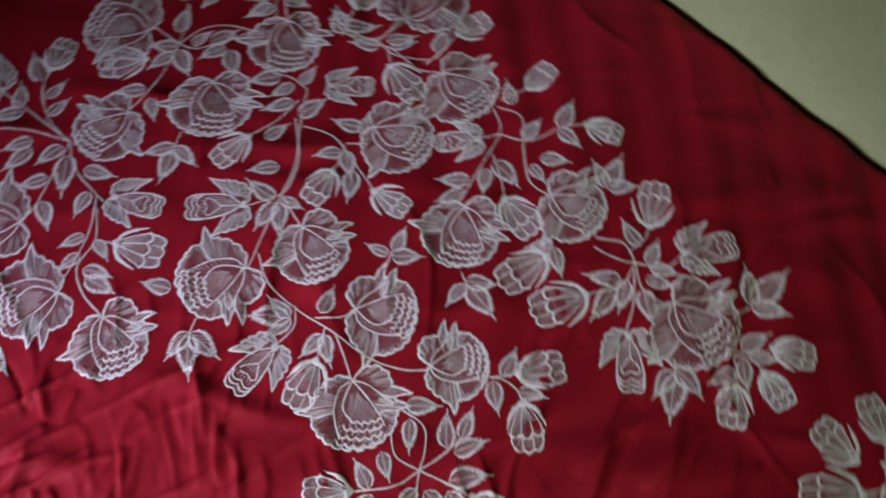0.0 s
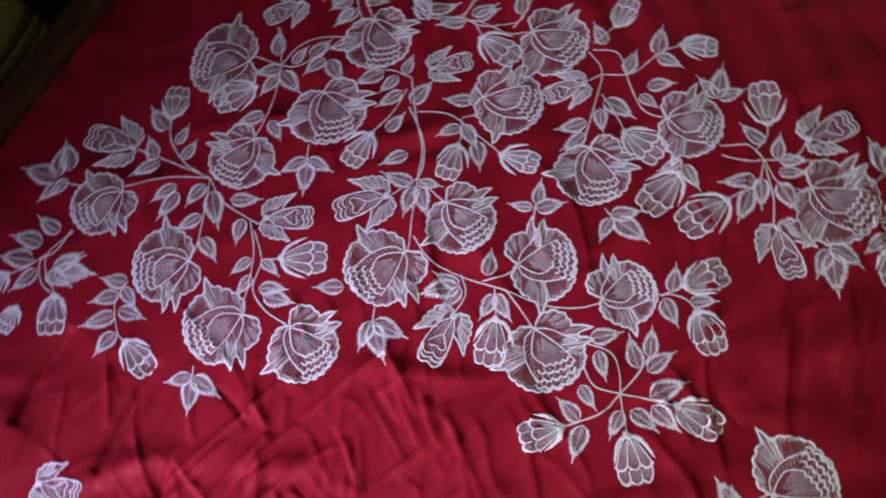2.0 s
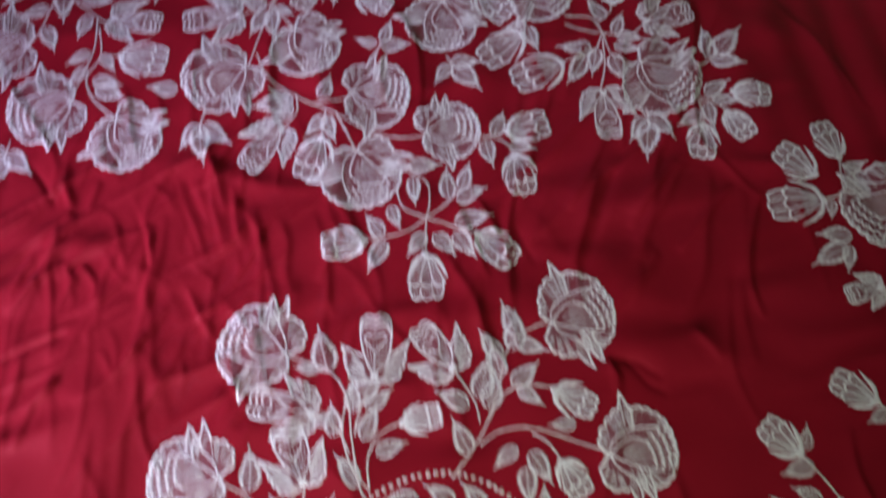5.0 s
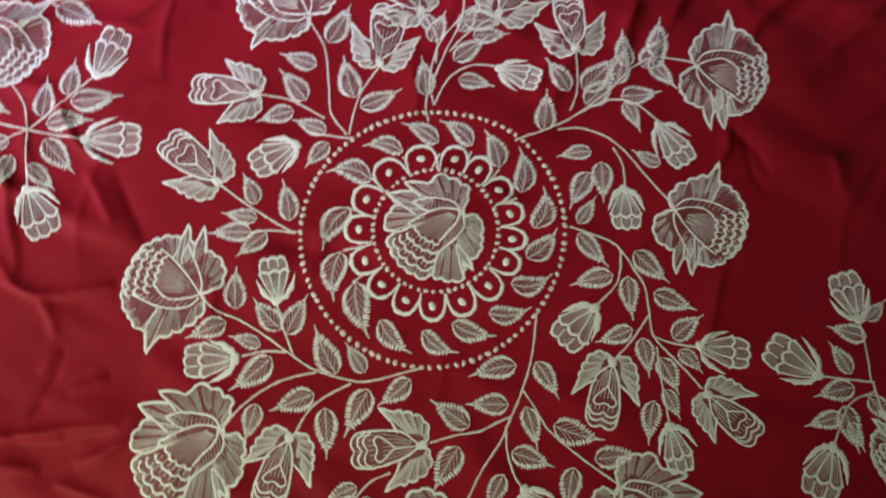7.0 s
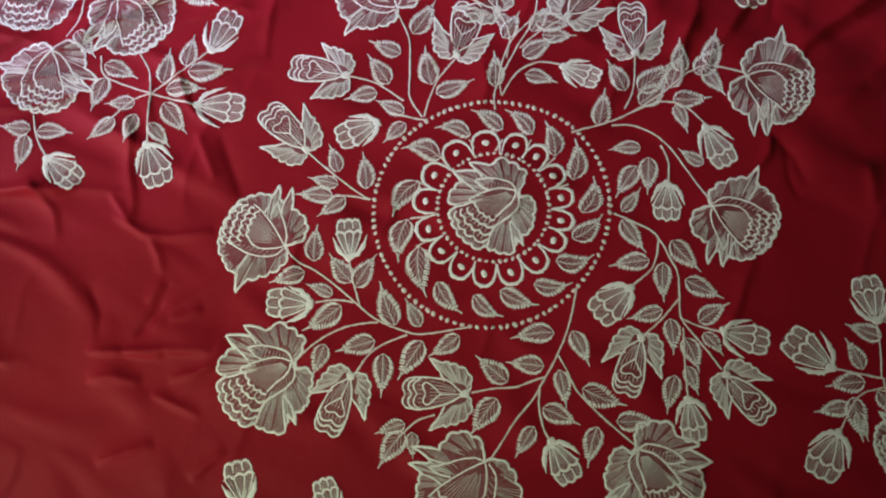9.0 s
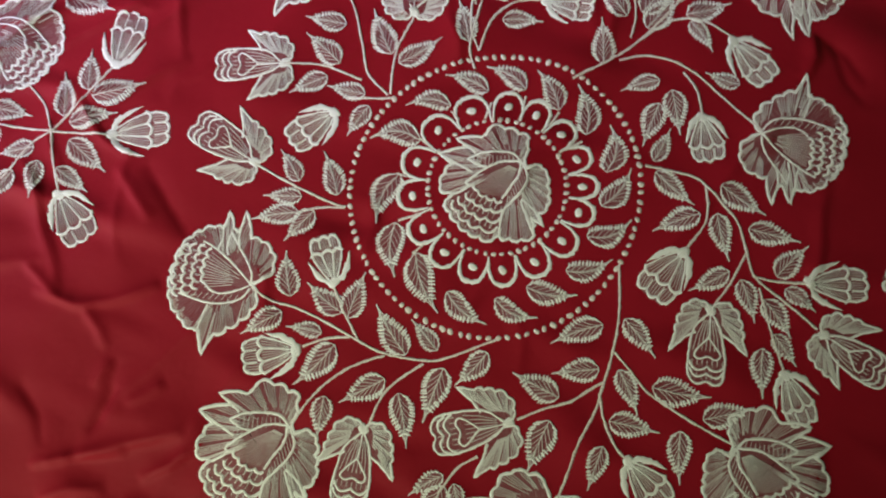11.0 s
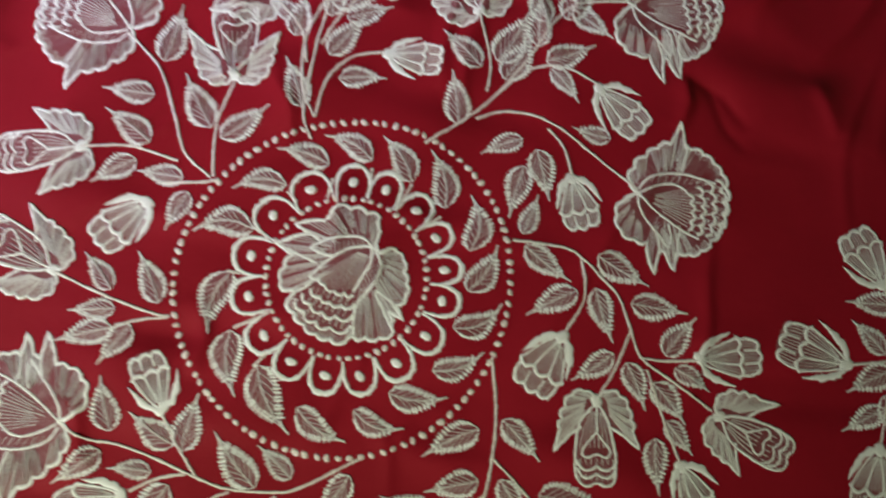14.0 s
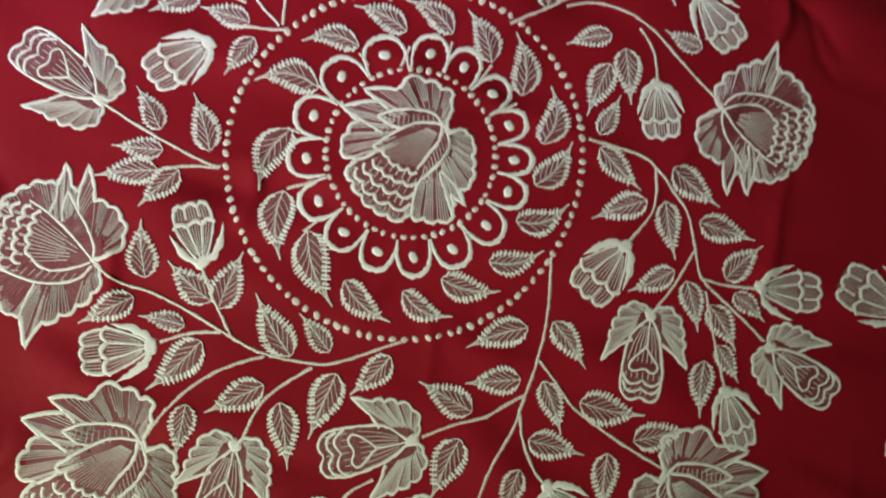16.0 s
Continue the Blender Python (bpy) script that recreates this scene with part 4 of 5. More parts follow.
    for i in range(11):
        at = 0.08 + 0.05 * i
        hatch.thread(put([(at, 0.04), (at + 0.10, 0.13)]), 0.00060, 0.0005)
        hatch.thread(put([(0.02 + 0.035 * i, -0.08 - 0.038 * i), (-0.03 + 0.02 * i, -0.12 - 0.04 * i)]), 0.00060, 0.0005)
    hatch.build("hatching_thread", HATCH, thing)


open_rose(0.0183, 0.0316, 0.0123, -0.0376, 1, "embroidered white rose in the middle of the medallion")

# Outer sprigs
open_rose(0.2403, -0.1253, 0.2842, -0.1814, -1, "embroidered white open rose with pointed sepals on red cloth")
rose(-0.191, 0.141, -0.262, 0.142, -1)
rose(-0.121, 0.256, -0.189, 0.281, -1)
winged_bud(-0.031, 0.223, -0.024, 0.287)
winged_bud(-0.098, 0.194, -0.159, 0.211)
stem((-0.121, 0.256), (-0.076, 0.233), (-0.060, 0.202), (-0.059, 0.167), (-0.055, 0.116), (-0.044, 0.096))
stem((-0.031, 0.223), (-0.049, 0.189), (-0.056, 0.166))
stem((-0.098, 0.194), (-0.073, 0.174), (-0.062, 0.150))
leaf(-0.078, 0.233, -0.085, 0.284)
leaf(-0.055, 0.189, -0.053, 0.225)
leaf(-0.043, 0.191, -0.013, 0.209)
leaf(-0.076, 0.168, -0.077, 0.203)
leaf(-0.087, 0.237, -0.113, 0.243)
leaf(0.113, 0.233, 0.122, 0.276)
leaf(0.098, 0.207, 0.091, 0.247)
leaf(0.079, 0.176, 0.092, 0.216)
rose(-0.1511, -0.1350, -0.2203, -0.1497, -1)
open_rose(-0.0816, -0.2248, -0.0900, -0.2990, 1, "embroidered white open rose with pointed sepals on red cloth")
rose(0.126, -0.209, 0.135, -0.287, -1)
rose(0.1917, 0.1181, 0.2598, 0.1294, -1)
rose(0.1580, 0.2586, 0.2224, 0.2821, -1)
winged_bud(-0.197, 0.050, -0.253, 0.029)
winged_bud(-0.189, -0.038, -0.249, -0.023)
bud(-0.142, 0.023, -0.167, -0.013)
bud(-0.0895, -0.1093, -0.1124, -0.0771)
bud(-0.0982, -0.1696, -0.1360, -0.1899)
winged_bud(-0.0264, -0.2080, -0.0179, -0.2656)
winged_bud(0.0760, -0.1656, 0.0255, -0.1961)
bud(0.1693, -0.1625, 0.2031, -0.1823)
winged_bud(0.1932, -0.0327, 0.2056, -0.0884)
bud(0.1611, 0.0033, 0.1463, -0.0384)
bud(0.2579, 0.0119, 0.2995, 0.0248)
winged_bud(0.278, -0.023, 0.331, -0.038)
bud(0.259, -0.062, 0.283, -0.092)
bud(0.1436, 0.1156, 0.1599, 0.0819)
bud(0.1490, 0.1862, 0.1868, 0.1630)
winged_bud(0.049, 0.221, 0.017, 0.270)
winged_bud(-0.1094, 0.1277, -0.1266, 0.1858)
bud(-0.0062, 0.1732, 0.0328, 0.1768)
stem((-0.1501, -0.1355), (-0.1319, -0.1400), (-0.1103, -0.1388), (-0.0849, -0.1413), (-0.0620, -0.1449), (-0.0340, -0.1487), (-0.0013, -0.1434), (0.0147, -0.1359), (0.0460, -0.1100))
stem((-0.0796, -0.2229), (-0.0743, -0.2034), (-0.0642, -0.1822), (-0.0500, -0.1648), (-0.0309, -0.1499))
stem((-0.0236, -0.2029), (-0.0222, -0.1808), (-0.0144, -0.1642), (-0.0005, -0.1458))
stem((-0.0942, -0.1653), (-0.0782, -0.1530), (-0.0616, -0.1461))
stem((-0.0874, -0.1140), (-0.0746, -0.1276), (-0.0551, -0.1455))
stem((-0.188, -0.039), (-0.151, -0.046), (-0.115, -0.050), (-0.103, -0.049))
stem((-0.138, -0.066), (-0.123, -0.057), (-0.104, -0.050))
stem((-0.197, 0.050), (-0.166, 0.059), (-0.130, 0.057))
stem((-0.1913, 0.1388), (-0.1622, 0.1191), (-0.1404, 0.0861), (-0.1267, 0.0638), (-0.104, 0.051))
stem((-0.1080, 0.1230), (-0.1112, 0.0941), (-0.1076, 0.0702), (-0.102, 0.052))
stem((-0.136, 0.039), (-0.110, 0.046), (-0.099, 0.050))
stem((-0.0459, 0.1122), (-0.0600, 0.1316), (-0.0678, 0.1689), (-0.0617, 0.2008))
stem((-0.0459, 0.1122), (-0.0450, 0.1416), (-0.0322, 0.1629), (-0.0125, 0.1730))
stem((0.0348, 0.1134), (0.0703, 0.1539), (0.0930, 0.1974), (0.1044, 0.2285), (0.1204, 0.2482), (0.1535, 0.2590))
stem((0.049, 0.221), (0.066, 0.186), (0.069, 0.163))
stem((0.0691, 0.1517), (0.0866, 0.1779), (0.1017, 0.1919), (0.1230, 0.1958), (0.1484, 0.1891))
stem((0.066, 0.141), (0.079, 0.150), (0.094, 0.154), (0.111, 0.154), (0.132, 0.148), (0.155, 0.137), (0.191, 0.120))
stem((0.1185, 0.1474), (0.1328, 0.1363), (0.1434, 0.1174))
stem((0.1122, 0.0611), (0.1363, 0.0645), (0.1537, 0.0648), (0.1619, 0.0614), (0.1794, 0.0507), (0.1944, 0.0395), (0.2064, 0.0199), (0.2178, 0.0030), (0.2417, -0.0074), (0.2728, -0.0204))
stem((0.2178, 0.0030), (0.2340, 0.0048), (0.2563, 0.0109))
stem((0.1619, 0.0614), (0.1681, 0.0448), (0.1700, 0.0298), (0.1623, 0.0075))
stem((0.1946, -0.0290), (0.2008, -0.0108), (0.2040, 0.0053), (0.2067, 0.0188))
stem((0.223, -0.004), (0.242, -0.036), (0.259, -0.062))
stem((0.117, -0.022), (0.128, -0.055), (0.133, -0.085), (0.134, -0.115), (0.134, -0.138), (0.130, -0.160), (0.129, -0.184), (0.128, -0.206))
stem((0.0811, -0.1615), (0.0954, -0.1484), (0.1147, -0.1346), (0.1225, -0.1248), (0.1329, -0.1131))
stem((0.1345, -0.0880), (0.1484, -0.0967), (0.1661, -0.1082), (0.1908, -0.1153), (0.2146, -0.1204), (0.2356, -0.1236))
stem((0.1332, -0.1215), (0.1421, -0.1388), (0.1557, -0.1543), (0.1656, -0.1605))
stem((0.043, -0.233), (0.051, -0.210), (0.062, -0.197))
leaf(-0.1184, -0.1314, -0.1350, -0.0983)
leaf(-0.1203, -0.1454, -0.1445, -0.1727)
leaf(-0.0840, -0.1503, -0.1128, -0.1551)
leaf(-0.0706, -0.1554, -0.0900, -0.1953)
leaf(-0.0750, -0.1303, -0.1097, -0.1167)
leaf(-0.0689, -0.1325, -0.0684, -0.0935)
leaf(-0.0156, -0.1439, -0.0509, -0.1151)
leaf(0.0060, -0.1325, -0.0207, -0.1168)
leaf(-0.0246, -0.1669, -0.0516, -0.1958)
leaf(-0.0109, -0.1735, 0.0096, -0.2102)
leaf(0.0154, -0.1438, 0.0145, -0.1880)
leaf(0.0433, -0.1212, 0.0280, -0.1529)
leaf(-0.0638, -0.1950, -0.0575, -0.2275)
leaf(-0.113, -0.042, -0.137, -0.011)
leaf(-0.147, -0.041, -0.172, -0.021)
leaf(-0.140, -0.053, -0.171, -0.062)
leaf(-0.138, -0.066, -0.173, -0.084)
leaf(-0.126, -0.061, -0.140, -0.092)
leaf(-0.123, 0.046, -0.156, 0.043)
leaf(-0.116, 0.037, -0.124, 0.007)
leaf(-0.159, 0.051, -0.184, 0.027)
leaf(-0.1531, 0.0653, -0.1894, 0.0811)
leaf(-0.1605, 0.0999, -0.1958, 0.0949)
leaf(-0.1611, 0.1253, -0.1599, 0.1697)
leaf(-0.1144, 0.0863, -0.1430, 0.1204)
leaf(-0.1051, 0.0804, -0.0788, 0.1128)
leaf(-0.0566, 0.1170, -0.0775, 0.1504)
leaf(-0.0484, 0.1604, -0.0302, 0.1966)
leaf(-0.0366, 0.1451, -0.0037, 0.1542)
leaf(-0.058, 0.201, -0.019, 0.220)
leaf(-0.079, 0.181, -0.106, 0.192)
leaf(0.0550, 0.1343, 0.0411, 0.1720)
leaf(0.0601, 0.1804, 0.0271, 0.2003)
leaf(0.0713, 0.1875, 0.0857, 0.2314)
leaf(0.100, 0.227, 0.080, 0.258)
leaf(0.121, 0.247, 0.108, 0.288)
leaf(0.1162, 0.2418, 0.1500, 0.2271)
leaf(0.1061, 0.1971, 0.1382, 0.2186)
leaf(0.1108, 0.1925, 0.1357, 0.1720)
leaf(0.1020, 0.1354, 0.0753, 0.1167)
leaf(0.1142, 0.1297, 0.1313, 0.0951)
leaf(0.1078, 0.1156, 0.1058, 0.0758)
leaf(0.1181, 0.0673, 0.1225, 0.0980)
leaf(0.164, 0.152, 0.135, 0.153)
leaf(0.1220, 0.0591, 0.1582, 0.0425)
leaf(0.1733, 0.0651, 0.2128, 0.0531)
leaf(0.1639, 0.0371, 0.1334, 0.0119)
leaf(0.1766, 0.0421, 0.1961, 0.0080)
leaf(0.2032, 0.0382, 0.2433, 0.0410)
leaf(0.1979, 0.0009, 0.1729, -0.0242)
leaf(0.2331, 0.0088, 0.2496, 0.0398)
leaf(0.2419, 0.0014, 0.2682, -0.0082)
leaf(0.2084, -0.0028, 0.2273, -0.0316)
leaf(0.229, -0.012, 0.256, -0.034)
leaf(0.243, -0.035, 0.265, -0.053)
leaf(0.238, -0.048, 0.248, -0.084)
leaf(0.1196, -0.0710, 0.0866, -0.0980)
leaf(0.1342, -0.0612, 0.1648, -0.0819)
leaf(0.1273, -0.1042, 0.0945, -0.1196)
leaf(0.1052, -0.1348, 0.0662, -0.1289)
leaf(0.1419, -0.0997, 0.1650, -0.1275)
leaf(0.1691, -0.1037, 0.2125, -0.0960)
leaf(0.2112, -0.1138, 0.2443, -0.0924)
leaf(0.1462, -0.1386, 0.1837, -0.1342)
leaf(0.1474, -0.1580, 0.1465, -0.1922)
leaf(0.1980, -0.1276, 0.2086, -0.1648)
leaf(0.1043, -0.1537, 0.1005, -0.1965)
leaf(0.0420, -0.2187, 0.0225, -0.2418)
leaf(0.045, -0.226, 0.042, -0.267)
leaf(0.052, -0.222, 0.066, -0.243)

# Sprig beside the medallion
rose(-0.454, 0.002, -0.388, -0.016, -1)
rose(-0.480, -0.085, -0.464, -0.153, 1)
rose(-0.552, -0.016, -0.514, -0.077, -1)
stem((-0.362, -0.070), (-0.378, -0.051), (-0.403, -0.037))
stem((-0.362, -0.070), (-0.387, -0.075), (-0.418, -0.078), (-0.434, -0.062))
stem((-0.362, -0.070), (-0.337, -0.063), (-0.313, -0.055))
stem((-0.362, -0.070), (-0.354, -0.049), (-0.344, -0.021), (-0.335, 0.003))
stem((-0.362, -0.070), (-0.348, -0.096), (-0.334, -0.118))
stem((-0.362, -0.070), (-0.375, -0.086), (-0.381, -0.108), (-0.386, -0.122))
stem((-0.414, -0.183), (-0.439, -0.170), (-0.456, -0.152))
stem((-0.477, -0.064), (-0.479, -0.035), (-0.488, -0.018))
bud(-0.335, 0.003, -0.338, 0.050)
bud(-0.313, -0.055, -0.268, -0.033)
bud(-0.334, -0.118, -0.296, -0.146)
bud(-0.414, -0.183, -0.371, -0.187)
leaf(-0.358, -0.054, -0.375, -0.017)
leaf(-0.348, -0.026, -0.361, 0.009)
leaf(-0.342, -0.030, -0.303, -0.004)
leaf(-0.351, -0.058, -0.316, -0.036)
leaf(-0.345, -0.072, -0.305, -0.087)
leaf(-0.363, -0.097, -0.356, -0.129)
leaf(-0.345, -0.098, -0.312, -0.108)
leaf(-0.379, -0.112, -0.391, -0.146)
leaf(-0.371, -0.087, -0.399, -0.104)
leaf(-0.415, -0.079, -0.407, -0.118)
leaf(-0.425, -0.068, -0.385, -0.063)
leaf(-0.470, -0.053, -0.437, -0.067)
leaf(-0.443, -0.165, -0.408, -0.147)
leaf(-0.450, -0.166, -0.480, -0.180)
leaf(-0.451, -0.174, -0.434, -0.210)

# Sprigs at the far side
bud(-0.049, -0.358, -0.077, -0.330)
bud(0.028, -0.323, 0.002, -0.302)
bud(0.359, 0.034, 0.309, 0.040)
bud(0.376, 0.097, 0.348, 0.130)
bud(0.391, -0.018, 0.392, -0.063)
stem((0.359, 0.034), (0.381, 0.041), (0.406, 0.050))
stem((0.377, 0.095), (0.391, 0.073), (0.403, 0.049))
stem((0.408, 0.042), (0.392, 0.022), (0.391, -0.016))
leaf(0.387, 0.084, 0.352, 0.078)
leaf(0.385, 0.048, 0.358, 0.066)
leaf(0.391, 0.038, 0.362, 0.015)
leaf(0.390, 0.010, 0.363, -0.012)
leaf(0.397, 0.008, 0.417, -0.010)
leaf(0.382, 0.099, 0.392, 0.124)
rose(0.460, 0.018, 0.439, -0.025, -1)
stem((0.404, 0.050), (0.425, 0.025), (0.457, 0.016))
leaf(0.405, 0.036, 0.436, 0.023)
leaf(0.388, 0.019, 0.413, -0.013)
bud(0.481, 0.394, 0.447, 0.431)
bud(0.516, 0.413, 0.505, 0.459)
bud(0.482, 0.362, 0.420, 0.361)
bud(0.467, 0.137, 0.430, 0.165)
winged_bud(0.511, 0.254, 0.472, 0.248)
rose(0.572, 0.360, 0.512, 0.310, -1)
stem((0.516, 0.413), (0.508, 0.374), (0.515, 0.366))
stem((0.482, 0.362), (0.515, 0.366), (0.534, 0.364))
stem((0.467, 0.137), (0.483, 0.118))
leaf(0.516, 0.391, 0.546, 0.403)
leaf(0.491, 0.361, 0.484, 0.337)
leaf(0.500, 0.315, 0.461, 0.322)
leaf(0.491, 0.305, 0.445, 0.286)
leaf(0.494, 0.305, 0.482, 0.273)
leaf(0.481, 0.124, 0.451, 0.116)

# The wide arch of flowers
rose(-0.296, 0.936, -0.370, 0.972, 1)
rose(-0.123, 0.944, -0.130, 0.869, 1)
rose(0.073, 0.861, 0.119, 0.803, 1)
rose(-0.208, 0.855, -0.213, 0.779, 1)
rose(-0.010, 0.788, 0.053, 0.745, 1)
rose(0.194, 0.693, 0.244, 0.649, 1)
rose(0.093, 0.683, 0.077, 0.610, 1)
rose(-0.305, 0.814, -0.350, 0.759, -1)
rose(-0.486, 0.792, -0.554, 0.774, 1)
rose(-0.410, 0.675, -0.481, 0.686, 1)
rose(-0.354, 0.589, -0.427, 0.581, 1)
rose(-0.301, 0.558, -0.278, 0.491, 1)
rose(-0.152, 0.614, -0.225, 0.592, 1)
rose(-0.089, 0.660, -0.066, 0.593, 1)
rose(-0.026, 0.562, 0.039, 0.541, 1)
rose(0.054, 0.498, 0.117, 0.495, 1)
rose(-0.029, 0.484, -0.027, 0.411, 1)
rose(0.317, 0.561, 0.362, 0.497, 1)
rose(0.031, 0.946, 0.093, 1.006, 1)
winged_bud(-0.212, 1.004, -0.263, 0.990)
bud(-0.294, 0.892, -0.348, 0.883)
bud(-0.408, 0.880, -0.393, 0.923)
winged_bud(-0.465, 0.851, -0.524, 0.887)
bud(-0.035, 0.964, -0.014, 1.013)
bud(0.009, 0.874, 0.044, 0.827)
winged_bud(-0.063, 0.849, -0.011, 0.848)
bud(0.177, 0.840, 0.206, 0.870)
bud(0.243, 0.785, 0.283, 0.769)
winged_bud(0.113, 0.771, 0.063, 0.767)
bud(0.302, 0.655, 0.316, 0.709)
winged_bud(0.337, 0.621, 0.396, 0.631)
bud(0.141, 0.692, 0.173, 0.647)
bud(0.183, 0.620, 0.132, 0.589)
bud(0.224, 0.575, 0.165, 0.556)
winged_bud(0.266, 0.528, 0.264, 0.467)
bud(0.418, 0.510, 0.459, 0.499)
bud(0.404, 0.484, 0.422, 0.448)
bud(0.372, 0.472, 0.361, 0.429)
bud(-0.159, 0.778, -0.195, 0.744)
bud(-0.057, 0.731, -0.084, 0.691)
bud(-0.008, 0.705, 0.031, 0.677)
winged_bud(-0.157, 0.690, -0.223, 0.686)
winged_bud(-0.306, 0.702, -0.249, 0.687)
bud(-0.296, 0.644, -0.241, 0.631)
winged_bud(-0.112, 0.523, -0.155, 0.477)
bud(-0.067, 0.506, -0.089, 0.457)
bud(0.147, 0.488, 0.196, 0.497)
bud(0.149, 0.457, 0.153, 0.409)
bud(0.095, 0.364, 0.130, 0.330)
bud(-0.029, 0.373, -0.076, 0.371)
bud(0.036, 0.348, 0.031, 0.297)
bud(-0.581, 0.674, -0.590, 0.625)
bud(-0.497, 0.592, -0.473, 0.549)
bud(-0.630, 0.671, -0.650, 0.644)
bud(-0.641, 0.720, -0.671, 0.698)
bud(-0.034, 0.966, -0.009, 1.008)
bud(0.093, 0.920, 0.132, 0.943)
stem((-0.287, 0.939), (-0.254, 0.914), (-0.228, 0.906), (-0.192, 0.918), (-0.164, 0.932))
stem((-0.254, 0.914), (-0.228, 0.935), (-0.194, 0.939), (-0.156, 0.930))
stem((-0.254, 0.914), (-0.270, 0.870), (-0.291, 0.835), (-0.306, 0.817))
stem((-0.249, 0.974), (-0.250, 0.941), (-0.254, 0.914))
stem((-0.369, 0.777), (-0.423, 0.819), (-0.465, 0.851))
stem((-0.369, 0.777), (-0.421, 0.793), (-0.481, 0.797))
stem((-0.369, 0.777), (-0.385, 0.724), (-0.397, 0.689), (-0.410, 0.675))
stem((-0.369, 0.777), (-0.358, 0.741), (-0.326, 0.705), (-0.309, 0.691))
stem((-0.326, 0.705), (-0.328, 0.660), (-0.342, 0.620), (-0.355, 0.592))
stem((-0.323, 0.689), (-0.320, 0.649), (-0.336, 0.617), (-0.326, 0.587), (-0.302, 0.561))
stem((-0.320, 0.649), (-0.296, 0.644))
stem((-0.408, 0.878), (-0.413, 0.845), (-0.399, 0.808), (-0.381, 0.788))
stem((-0.127, 1.038), (-0.137, 0.980), (-0.135, 0.945))
stem((-0.116, 1.032), (-0.125, 0.985), (-0.122, 0.949))
stem((-0.092, 0.844), (-0.098, 0.792), (-0.101, 0.740), (-0.115, 0.703))
stem((-0.104, 0.803), (-0.097, 0.752), (-0.105, 0.717), (-0.116, 0.701))
stem((-0.094, 0.792), (-0.057, 0.777), (-0.034, 0.745), (-0.008, 0.705))
stem((-0.044, 0.767), (-0.049, 0.747), (-0.057, 0.731))
stem((-0.043, 0.769), (-0.018, 0.768))
stem((-0.115, 0.703), (-0.132, 0.655), (-0.145, 0.617), (-0.152, 0.614))
stem((-0.136, 0.629), (-0.123, 0.595), (-0.091, 0.565), (-0.051, 0.538), (-0.013, 0.510), (0.023, 0.496), (0.051, 0.494))
stem((-0.071, 0.554), (-0.045, 0.554), (-0.026, 0.560))
stem((-0.115, 0.703), (-0.148, 0.690), (-0.157, 0.690))
stem((-0.115, 0.703), (-0.100, 0.677), (-0.089, 0.660))
stem((-0.093, 0.569), (-0.093, 0.545), (-0.112, 0.525))
stem((-0.059, 0.544), (-0.067, 0.506))
stem((-0.048, 0.537), (-0.036, 0.506), (-0.029, 0.484))
stem((-0.092, 0.844), (-0.114, 0.863), (-0.136, 0.868))
stem((-0.159, 0.778), (-0.127, 0.800), (-0.101, 0.829))
stem((0.023, 0.454), (0.046, 0.436), (0.047, 0.411), (0.041, 0.392))
stem((0.012, 0.429), (0.018, 0.406), (0.041, 0.392))
stem((0.041, 0.392), (0.067, 0.380), (0.095, 0.364))
stem((0.041, 0.392), (0.019, 0.378), (-0.010, 0.374), (-0.029, 0.373))
stem((0.041, 0.392), (0.038, 0.368), (0.036, 0.348))
stem((0.041, 0.392), (0.062, 0.405), (0.084, 0.423))
stem((0.114, 0.487), (0.130, 0.483), (0.145, 0.470), (0.149, 0.457))
stem((0.117, 0.485), (0.136, 0.488), (0.147, 0.488))
stem((0.133, 0.813), (0.140, 0.782), (0.117, 0.738), (0.090, 0.693))
stem((0.138, 0.815), (0.166, 0.798), (0.166, 0.752), (0.171, 0.713), (0.194, 0.693))
stem((0.138, 0.778), (0.172, 0.767), (0.210, 0.781), (0.243, 0.785))
stem((0.142, 0.823), (0.177, 0.840))
stem((0.113, 0.771), (0.138, 0.778))
stem((0.130, 0.750), (0.138, 0.715), (0.141, 0.692))
stem((0.240, 0.642), (0.270, 0.634), (0.281, 0.611), (0.287, 0.579), (0.315, 0.557))
stem((0.238, 0.630), (0.267, 0.613), (0.281, 0.611), (0.314, 0.604), (0.337, 0.621))
stem((0.302, 0.655), (0.295, 0.639), (0.277, 0.625))
stem((0.281, 0.611), (0.264, 0.585), (0.224, 0.575))
stem((0.280, 0.603), (0.275, 0.564), (0.263, 0.531))
stem((0.372, 0.509), (0.399, 0.505), (0.418, 0.510))
stem((0.373, 0.504), (0.395, 0.498), (0.404, 0.483))
stem((0.374, 0.500), (0.377, 0.487), (0.372, 0.472))
stem((-0.069, 0.948), (-0.038, 0.919), (0.005, 0.903), (0.041, 0.871), (0.067, 0.864))
stem((-0.051, 0.930), (-0.006, 0.918), (0.020, 0.945), (0.030, 0.961))
stem((0.005, 0.903), (0.010, 0.873))
stem((0.051, 0.876), (0.076, 0.899), (0.086, 0.934))
stem((-0.490, 0.667), (-0.506, 0.643), (-0.506, 0.607), (-0.497, 0.592))
stem((-0.554, 0.756), (-0.576, 0.733), (-0.596, 0.726), (-0.597, 0.696), (-0.581, 0.674))
stem((-0.238, 0.786), (-0.245, 0.762))
stem((-0.199, 0.556), (-0.205, 0.539))
stem((-0.419, 0.543), (-0.424, 0.525))
stem((0.013, 0.630), (0.006, 0.612))
stem((0.089, 0.604), (0.095, 0.588))
stem((0.190, 0.639), (0.187, 0.620))
stem((0.311, 0.502), (0.312, 0.486))
